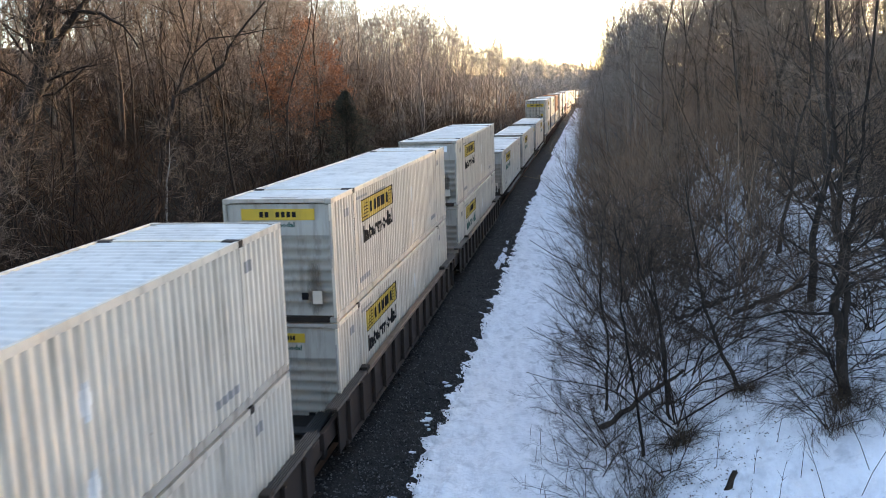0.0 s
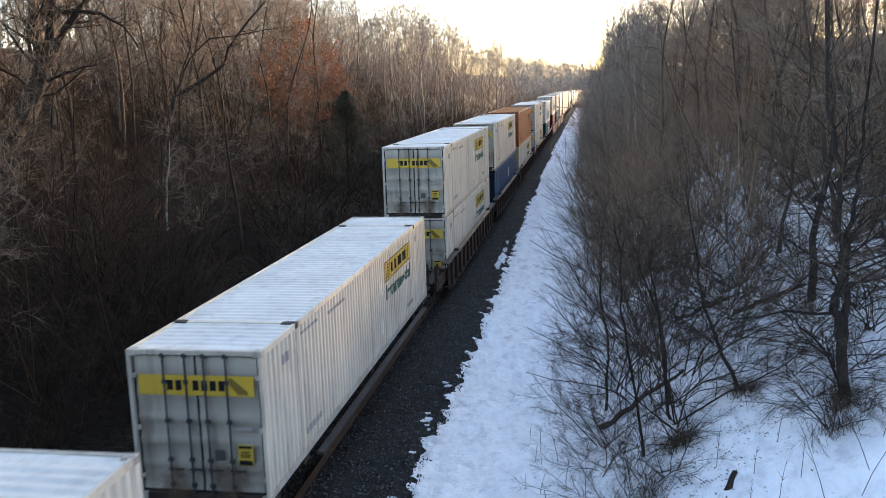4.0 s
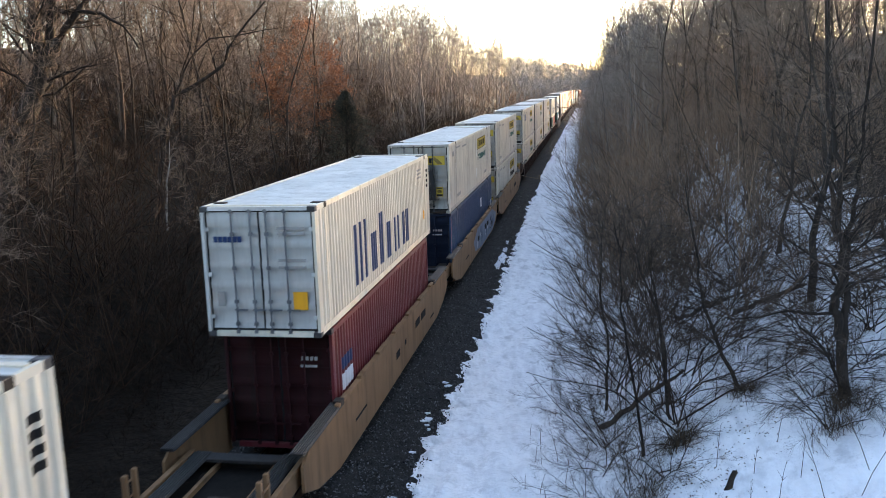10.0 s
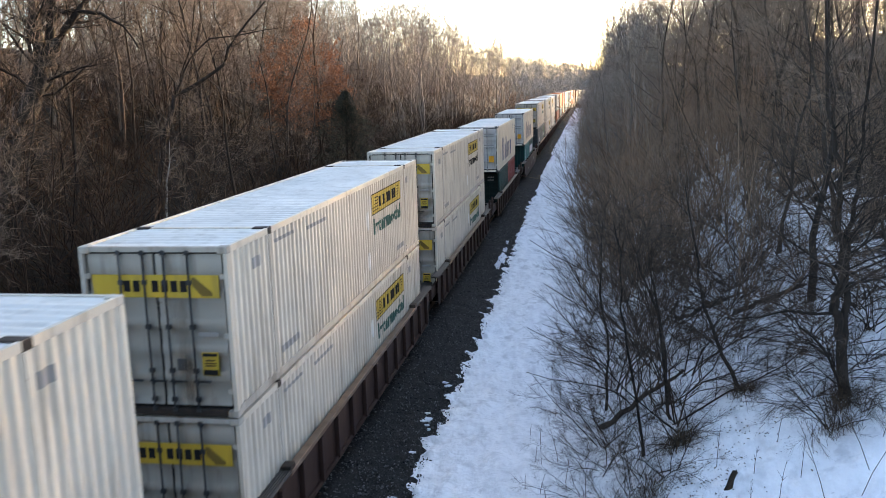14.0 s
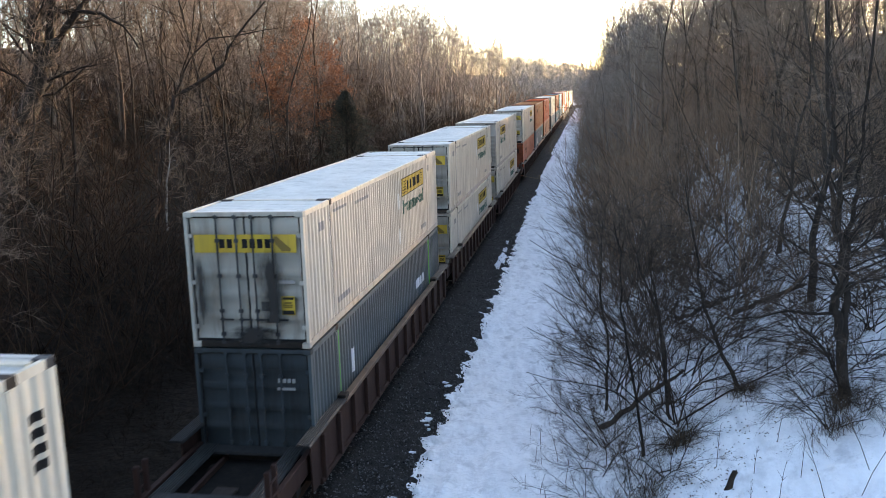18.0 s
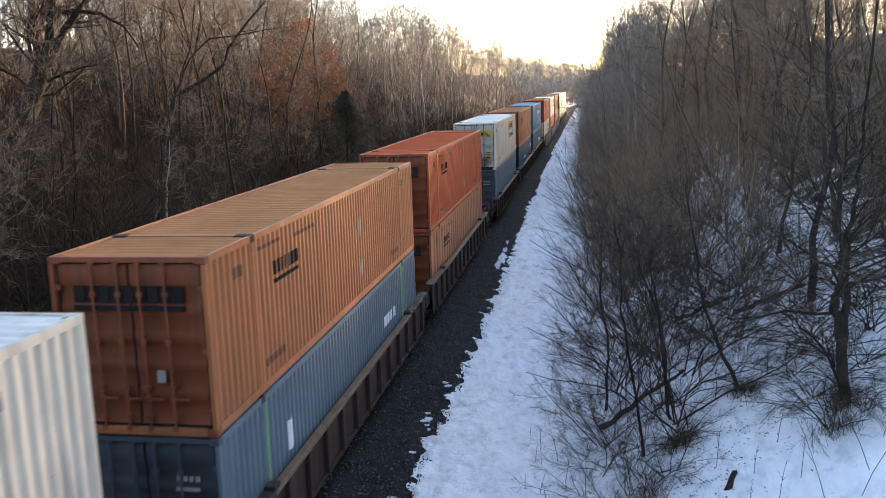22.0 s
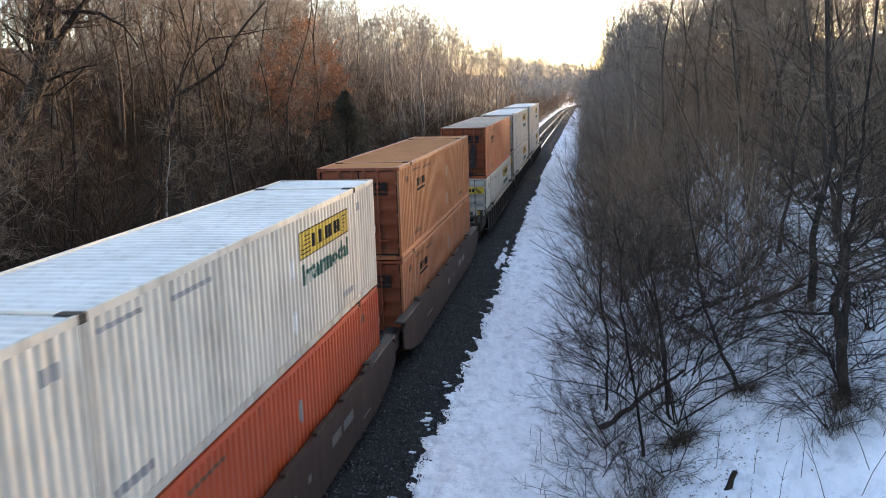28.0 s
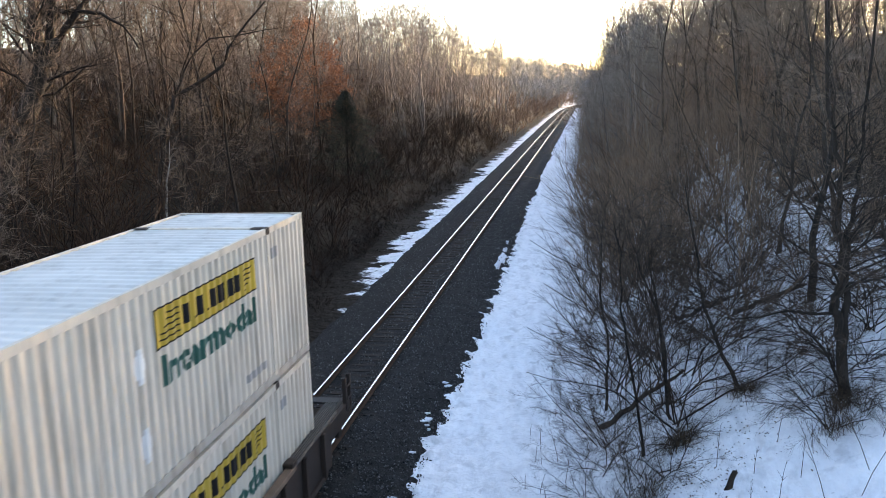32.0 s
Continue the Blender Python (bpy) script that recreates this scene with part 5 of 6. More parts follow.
            box_part("data_plate", (0.1, yn, H - 0.88), (0.42, 0.012, 0.07), GREYTXT, root, "", 0)
            box_part("document_box", (0.9, yn - 0.02, 0.55), (0.24, 0.05, 0.34), body, root)
    ny = -1 if nose_near else 1
    lo, hi = (a - 6.4, a - 2.67) if ny > 0 else (-a + 2.67, -a + 6.4)
    if brand == "yellow":
        for k, m in ((1, None), (-1, turn)):
            y0, y1 = (lo, hi) if k > 0 else (-hi, -lo)
            key = (round(y0, 2), style)
            sign = piece("side_sign", kept(("sg",) + key, lambda: wall_strips([(y0, y1, 1.93, 2.50)], style, 0.004)), YELLOW, root, m, "yellow sign with dark lettering")
            edge = kept(("se",) + key, lambda: wall_strips([(y0, y1, 1.93, 1.955), (y0, y1, 2.475, 2.50), (y0, y0 + 0.03, 1.93, 2.5), (y1 - 0.03, y1, 1.93, 2.5)], style, 0.006))
            piece("sign_border", edge, BLACKISH, sign)
            q = (y1 - y0)
            blocks = [(0.24, 0.30), (0.33, 0.345), (0.36, 0.43), (0.45, 0.465), (0.48, 0.55), (0.57, 0.64), (0.66, 0.73), (0.75, 0.82)]
            lm = kept(("sl",) + key, lambda: wall_strips([(y0 + q * b0, y0 + q * b1, 2.07 + (0.0 if b1 - b0 > 0.02 else 0.0), 2.36 if b1 - b0 > 0.02 else 2.11) for b0, b1 in blocks]
                      + [(y0 + q * u, y0 + q * v, 2.02 + 0.085 * k, 2.045 + 0.085 * k) for k in range(5) for u, v in ((0.03 + 0.02 * k, 0.20), (0.85, 0.88 + 0.02 * k))], style, 0.007))
            piece("lettering", lm, BLACKISH, sign)
            if word != "none":
                wm = kept(("sw",) + key, lambda: word_mesh("Intermodal", y0 + 0.12, 1.36, y1 - y0 - 0.22, 0.46, style))
                piece("painted_word", wm, GREENTXT if word not in ("grey", "wide") else BLACKISH, root, m, "dark green painted word")
    if brand == "dark":
        y0 = -a + 2.9 if not nose_near else a - 4.4
        piece("side_lettering", kept(("dk", round(y0, 2), style), lambda: letter_blocks(y0, y0 + 1.5, 1.98, 2.24, style, 7, 0.004, 0.2)), BLACKISH, root)
        piece("lettering_underline", kept(("du", round(y0, 2), style), lambda: wall_strips([(y0, y0 + 1.5, 1.82, 1.90)], style, 0.004)), BLACKISH, root)
    if brand == "big":
        spec = [(0.0, 1.55, 0.44, 1.98), (1.8, 2.55, 0.44, 1.48), (2.8, 3.35, 0.44, 1.9), (3.6, 4.35, 0.44, 1.48), (4.65, 5.5, 0.44, 1.48), (5.8, 6.95, 0.44, 1.48)]
        y0 = -a + 3.05
        gap = 0.17
        bars = []
        for u0, u1, z0, z1 in spec:
            k = round((u1 - u0) / 0.5)
            w = (u1 - u0) / k
            bars += [(y0 + u0 + j * w, y0 + u0 + (j + 1) * w - gap, z0, z1) for j in range(k)]
        piece("side_lettering", kept(("big", length), lambda: wall_strips(bars, style, 0.004)), BLUETXT, root, None, "large blue painted blocks")
        for i, z in enumerate((2.45, 2.33, 2.2)):
            piece("reporting_mark", kept(("mb", length, i), lambda: wall_strips([(a - 2.1, a - 1.5, z, z + 0.07)], style, 0.004)), GREYTXT, root)
        piece("reporting_mark", kept(("mc", length), lambda: wall_strips([(a - 0.55, a - 0.3, 1.75 + 0.18 * k, 1.86 + 0.18 * k) for k in range(4)], style, 0.005)), BLACKISH, root)
        piece("caution_label", kept(("ml", length), lambda: wall_strips([(a - 1.3, a - 1.05, 0.7, 1.0)], style, 0.004)), AMBER, root)
    # small reporting marks and height figures, plain bars
    marks = [(-a + 2.25, -a + 3.35, 2.56, 2.63), (-a + 1.1, -a + 1.45, 2.3, 2.5), (-a + 2.3, -a + 3.3, 0.42, 0.56), (a - 1.9, a - 1.55, 2.3, 2.5), (a - 3.4, a - 2.4, 0.42, 0.56), (-a + 4.2, -a + 5.6, 2.48, 2.56)]
    if length > 15 and brand in ("yellow", "dark"):
        piece("reporting_mark", kept(("nb", style), lambda: wall_strips(marks, style, 0.003)), GREYTXT if brand == "yellow" else WORNMARK, root)
    if length > 15 and brand in ("yellow", "dark"):
        for z in (0.78, 1.86) if style == "corr" else ():
            rhomb = [(1.24 - w, 1.24 + w, z - 0.24 + 0.08 * k, z - 0.16 + 0.08 * k) for k, w in enumerate((0.06, 0.11, 0.15, 0.15, 0.11, 0.06))]
            piece("peeled_patch", kept(("pp", style, z), lambda: wall_strips(rhomb, style, 0.003)), PEELED if brand == "yellow" else BARED, root, None, "pale scuffed patch")
    if style == "plate":
        # dark seams between the side plates and pale worn posts by the corners
        pitch = STYLES[style][0]
        for k in range(math.ceil((-a + 0.3) / pitch), math.floor((a - 0.5) / pitch) + 1):
            y = (k + 0.90) * pitch
            piece("seam", kept(("seam", k, length), lambda: wall_strips([(y - 0.02, y + 0.055, 0.17, H - 0.20)], style, 0.004)), RUSTSEAM, root)
        for y in (-a + 1.86, a - 2.16):
            for j in (0, 0.22):
                piece("worn_post", kept(("worn", round(y + j, 2)), lambda: wall_strips([(y + j, y + j + 0.09, 0.17, H - 0.20)], style, 0.004)), WORNPOST, root, None, "pale worn post")
    for kind, *v in extra:
        if kind == "patch":
            y0, y1, z0, z1, mat = v
            piece("side_patch", kept(("pt", y0, y1, z0, z1, style), lambda: wall_strips([(y0, y1, z0, z1)], style, 0.005)), mat, root)
        elif kind == "blocks":
            y0, y1, z0, z1, cnt, mat = v
            piece("side_lettering", kept(("lb", y0, y1, z0, cnt), lambda: letter_blocks(y0, y1, z0, z1, style, cnt, 0.005)), mat, root)
    if not soot and door_end < 0 and colour == "white":
        for x, w, h in ((-0.55, 2.6, 0.7), (0.55, 2.9, 0.95)):
            piece("stain", stain_mesh(), RUSTY, root, Matrix.Translation((x, -a - 0.045, 0.02)) @ Matrix.Diagonal((w, 1, h, 1)), "brown rust stain")
    if soot:
        y = -a - 0.045 if door_end < 0 else -a + 0.012
        spots = {1: [(0.5, 0.15, 0.9, 1.1, RUSTY)], 2: [(-0.7, 0.1, 1.2, 0.9, RUSTY), (0.7, 0.1, 1.2, 1.0, RUSTY)], 3: [(0.5, 0.05, 2.2, 2.2, RUSTY), (-0.6, 0.05, 2.0, 1.5, RUSTY)],
                 4: [(0.55, 0.1, 1.9, 2.35, GRIMY), (-1.0, 0.5, 0.8, 1.7, GRIMY), (0.1, 0.02, 4.2, 0.55, GRIMY)], 5: [(0.8, 0.1, 1.4, 1.6, RUSTY), (-0.2, 0.1, 1.6, 0.5, RUSTY)]}[soot]
        for x, z, w, h, mat in spots:
            piece("stain", stain_mesh(), mat, root, Matrix.Translation((x, y, z)) @ Matrix.Diagonal((w, 1, h, 1)), "dark soot stain" if mat is GRIMY else "brown rust stain")
    return root


# ---------------------------------------------------------------- well cars
def grate_mesh(length, width):
    """A walkway plate with long grooves between its bars."""
    def make():
        prof = [(-width / 2, -0.04)]
        for i in range(6):
            x = -width / 2 + width * i / 6
            prof += [(x, 0.02), (x + width / 6 * 0.58, 0.02), (x + width / 6 * 0.6, -0.025), (x + width / 6 * 0.98, -0.025)]
        prof += [(width / 2, -0.04)]
        vs = [(x, y, z) for y in (-length / 2, length / 2) for x, z in prof]
        k = len(prof)
        fs = [(i, i + 1, k + i + 1, k + i) for i in range(k - 1)] + [(0, k, 2 * k - 1, k - 1)]
        return mesh_np("walkway_grate", vs, fs)
    return kept(("grate", length, width), make)


def wheel_mesh():
    def make():
        bm = bmesh.new()
        m = pose(0, 0, 0, 0, 90, 0)
        bmesh.ops.create_cone(bm, cap_ends=True, segments=28, radius1=0.46, radius2=0.452, depth=0.12, matrix=m)
        bmesh.ops.create_cone(bm, cap_ends=True, segments=28, radius1=0.485, radius2=0.485, depth=0.03, matrix=pose(-0.07, 0, 0) @ m)
        bmesh.ops.create_cone(bm, cap_ends=True, segments=12, radius1=0.12, radius2=0.10, depth=0.22, matrix=m)
        return mesh_of("wheel", bm)
    return kept("wheel", make)


def truck_frame_mesh():
    def make():
        bm = bmesh.new()
        add_box(bm, (0, 0, 0.52), (0.14, 2.35, 0.16))
        add_box(bm, (0, 0, 0.80), (0.14, 1.25, 0.13))
        for s in (-1, 1):
            add_box(bm, (0, s * 0.78, 0.68), (0.13, 0.55, 0.13), pose(0, 0, 0, s * -32, 0, 0))
            add_box(bm, (0, s * 0.89, 0.46), (0.22, 0.30, 0.28))
            add_rod(bm, (0.02, s * 0.16, 0.50), (0.02, s * 0.16, 0.75), 0.09, 8)
        bmesh.ops.bevel(bm, geom=bm.edges[:], offset=0.012, segments=1, affect="EDGES")
        return mesh_of("side_frame", bm)
    return kept("truck_frame", make)


def add_truck(parent, y):
    truck = new("truck")
    truck.parent = parent
    truck.matrix_basis = Matrix.Translation((0, y, 0))
    for s in (-1, 1):
        piece("side_frame", truck_frame_mesh(), TRUCKMAT, truck, Matrix.Translation((s * 1.0, 0, 0)))
        for e in (-1, 1):
            piece("wheel", wheel_mesh(), TRUCKMAT, truck, pose(s * 0.7525, e * 0.89, 0.46, 0, 0, 0 if s > 0 else 180))
    for e in (-1, 1):
        box_part("axle", (0, e * 0.89, 0.46), (1.9, 0.15, 0.15), TRUCKMAT, truck, "", 0.04)
    box_part("bolster", (0, 0, 0.66), (2.1, 0.36, 0.24), TRUCKMAT, truck)


def belly_mesh():
    """Deep flat side plate, shallower towards its ends."""
    def make():
        pts = [(-9.1, 0.75), (-8.2, 0.42), (-6.6, 0.16), (6.6, 0.16), (8.2, 0.42), (9.1, 0.75), (9.1, 1.28), (8.7, 1.5), (-8.7, 1.5), (-9.1, 1.28)]
        bm = bmesh.new()
        f = bm.faces.new([bm.verts.new((0.03, y, z)) for y, z in pts])
        ext = bmesh.ops.extrude_face_region(bm, geom=[f])
        for v in ext["geom"]:
            if isinstance(v, bmesh.types.BMVert):
                v.co.x -= 0.06
        bmesh.ops.recalc_face_normals(bm, faces=bm.faces[:])
        return mesh_of("side_plate", bm)
    return kept("belly", make)


SPRAYBLUE = paint("sprayed_blue_grey", (0.085, 0.12, 0.18), 0.5)
DIMMARK = paint("dim_grey_marking", (0.10, 0.085, 0.075), 0.6)
# Dust on the chord; its sunlit brightness is put into the paler colour.
LITDUSTCHORD = paint("lit_dusty_rust_brown", (0.165, 0.108, 0.074), 0.7, 0.5, (0.05, 0.034, 0.024), 0.1)
SILVER = paint("sprayed_silver", (0.30, 0.32, 0.35), 0.4)


def belly_shape(*pts):
    """A flat sprayed patch on a car's side, through (y, z) corners."""
    bm = bmesh.new()
    bm.faces.new([bm.verts.new((1.4935, y, z)) for y, z in pts])
    return mesh_of("painted_shape", bm)


def well_car(colour, kind, near_joint, far_joint, label, graffiti=False):
    """One unit of a well car, its centre at y = 0, rail tops at z = 0."""
    col = CARS[colour]
    root = blank("well_car", label, "railway car", "well cars of the train")
    if kind != "spine":
        for s in (-1, 1):
            if kind == "rib":
                box_part("side_plate", (s * 1.405, 0, 0.92), (0.035, 17.6, 1.05), col, root)
                box_part("top_chord", (s * 1.42, 0, 1.49), (0.17, 12.6, 0.11), LITDUSTCHORD, root)
                box_part("bottom_chord", (s * 1.43, 0, 0.42), (0.10, 16.6, 0.12), col, root)
                for i in range(14 if s > 0 else 8):
                    box_part("side_post", (s * 1.475, -8.1 + i * 16.2 / (13 if s > 0 else 7), 0.93), (0.10, 0.14, 0.98), col, root)
            else:
                piece("side_plate", belly_mesh(), col, root, Matrix.Translation((s * 1.46, 0, 0)))
                box_part("top_chord", (s * 1.42, 0, 1.51), (0.13, 12.6, 0.07), col, root)
                for i in range(7):
                    box_part("side_tab", (s * 1.435, -6.0 + i * 2.0, 1.57), (0.12, 0.95, 0.09), col, root)
                bm_bars = [(2.9, 0.75, 0.98, 0.24), (3.9, 0.85, 0.98, 0.24), (-0.2, 0.5, 0.85, 0.22), (0.9, 0.2, 0.9, 0.16), (-4.6, 1.1, 0.72, 0.06), (5.6, 0.7, 0.5, 0.06)]
                for y, w, z, h in bm_bars:
                    box_part("marking", (s * 1.493, y, z), (0.006, w, h), BLACKISH if colour == "mustard" else DIMMARK, root, "", 0)
            for e in (-1, 1):
                piece("walkway_grate", grate_mesh(2.9, 0.30), GRATE, root, Matrix.Translation((s * 1.36, e * 7.65, 1.55)))
                box_part("chord_end", (s * 1.40, e * 6.2, 1.56), (0.20, 0.28, 0.16), TRUCKMAT, root)
        for i in range(3):
            box_part("floor_beam", (0, -7.5 + i * 7.5, 0.30), (2.7, 0.30, 0.09), col, root)
        for e, joint in ((-1, near_joint), (1, far_joint)):
            end = 9.62 if joint == "art" else 11.0
            ln = end - 8.2
            box_part("end_platform", (0, e * (8.2 + ln / 2), 0.80 if joint == "coup" else 0.98), (2.4, ln, 0.14), SHADEDSOOT, root)
            if joint == "coup":
                box_part("inner_step", (0, e * 8.42, 1.12), (2.4, 0.36, 0.06), GRATE, root)
                for x in (-0.62, 0.62):
                    box_part("deck_rib", (x, e * (8.2 + ln / 2), 0.92), (0.08, ln - 0.1, 0.12), col, root)
            box_part("end_bulkhead", (0, e * 8.28, 0.72), (2.7, 0.12, 0.55), SHADEDSOOT, root)
            for s in (-1, 1):
                piece("end_walkway", grate_mesh(round(ln - 0.1, 2), 0.34), GRATE, root, Matrix.Translation((s * 0.95, e * (8.2 + ln / 2), 1.16)))
                box_part("end_side_sill", (s * 1.25, e * (8.2 + ln / 2), 0.98), (0.12, ln, 0.42), col, root)
            box_part("cross_step", (0, e * (end - 0.22), 1.155), (2.1, 0.34, 0.05), GRATE, root)
            box_part("draft_sill", (0, e * (end - 0.5), 0.80), (0.45, 1.4, 0.30), TRUCKMAT, root)
            if joint == "coup":
                add_truck(root, e * 9.7)
                box_part("coupler", (0, e * 11.4, 0.86), (0.24, 0.75, 0.24), TRUCKMAT, root, "rusty knuckle coupler", 0.04)
                for s in (-1, 1):
                    for q in (10.55, 10.9):
                        box_part("hand_post", (s * 1.28, e * q, 1.42), (0.10, 0.10, 0.80), col, root)
                    for z in (1.0, 1.3, 1.6):
                        box_part("ladder_rung", (s * 1.34, e * 10.72, z), (0.03, 0.36, 0.03), col, root, "", 0)
                if e > 0:
                    box_part("brake_housing", (-0.75, 10.75, 1.40), (0.42, 0.30, 0.60), col, root)
            elif e > 0:
                add_truck(root, 9.75)
                box_part("joint_casting", (0, 9.75, 0.92), (0.7, 0.7, 0.28), TRUCKMAT, root)
        if graffiti:
            rng = random.Random(3)
            cols = [SILVER, PAINTS["blue"], BLACKISH, PAINTS["petrol"], PAINTS["navy"], PAINTS["slate"]]
            ground = belly_shape((-1.6, 0.42), (1.0, 0.22), (6.3, 0.22), (8.0, 0.5), (8.4, 0.95), (6.5, 1.40), (-0.6, 1.40), (-2.2, 0.95))
            piece("painted_shape", ground, SPRAYBLUE, root, None, "blue-grey sprayed background")
            for i in range(24):
                bm = bmesh.new()
                n = 9
                cy, cz, ry, rz = rng.uniform(-1.5, 7.6), rng.uniform(0.5, 1.2), rng.uniform(0.15, 0.55), rng.uniform(0.10, 0.30)
                bm.faces.new([bm.verts.new((1.496 + 0.0006 * i, cy + ry * math.cos(k * 2 * math.pi / n) * rng.uniform(0.5, 1.2), cz + rz * math.sin(k * 2 * math.pi / n) * rng.uniform(0.6, 1.1))) for k in range(n)])
                piece("painted_shape", mesh_of("painted_shape", bm), cols[i % 6], root)
    else:
        box_part("centre_sill", (0, 0, 0.86), (0.62, 19.0, 0.46), col, root)
        for y in (-7.6, -5.8, 0, 5.8, 7.6):
            box_part("cross_arm", (0, y, 1.06), (2.5, 0.34, 0.16), col, root)
            for s in (-1, 1):
                box_part("pedestal", (s * 1.15, y, 1.13), (0.22, 0.24, 0.06), TRUCKMAT, root)
        for s in (-1, 1):
            box_part("side_ledge", (s * 1.36, 1.0, 0.93), (0.16, 12.5, 0.07), GRATE, root)
            for y in (-4, -1, 2, 5):
                box_part("ledge_bracket", (s * 0.85, y, 0.90), (0.95, 0.07, 0.06), col, root)
        for e, joint in ((-1, near_joint), (1, far_joint)):
            if joint == "coup":
                add_truck(root, e * 9.2)
                box_part("coupler", (0, e * 10.4, 0.86), (0.24, 2.0, 0.24), TRUCKMAT, root, "", 0.04)
                box_part("end_platform", (0, e * 9.5, 1.08), (2.2, 0.8, 0.05), GRATE, root)
                for s in (-1, 1):
                    box_part("hand_post", (s * 1.05, e * 9.8, 1.5), (0.05, 0.05, 0.9), col, root)
            elif e > 0:
                add_truck(root, 9.6)
    return root


# ---------------------------------------------------------------- the train, car by car
# y of the near end of each load at the clip's start, car colour and kind, joints, upper and lower loads
W_U = dict(colour="white", brand="yellow", label="white ribbed steel freight container, stacked on another")
W_L = dict(colour="white", brand="yellow", dirty=True, label="white ribbed steel freight container low in a well car")


def up(label="", **k):
    return {**W_U, **k, **({"label": label} if label else {})}


def low(label="", **k):
    return {**W_L, **k, **({"label": label} if label else {})}


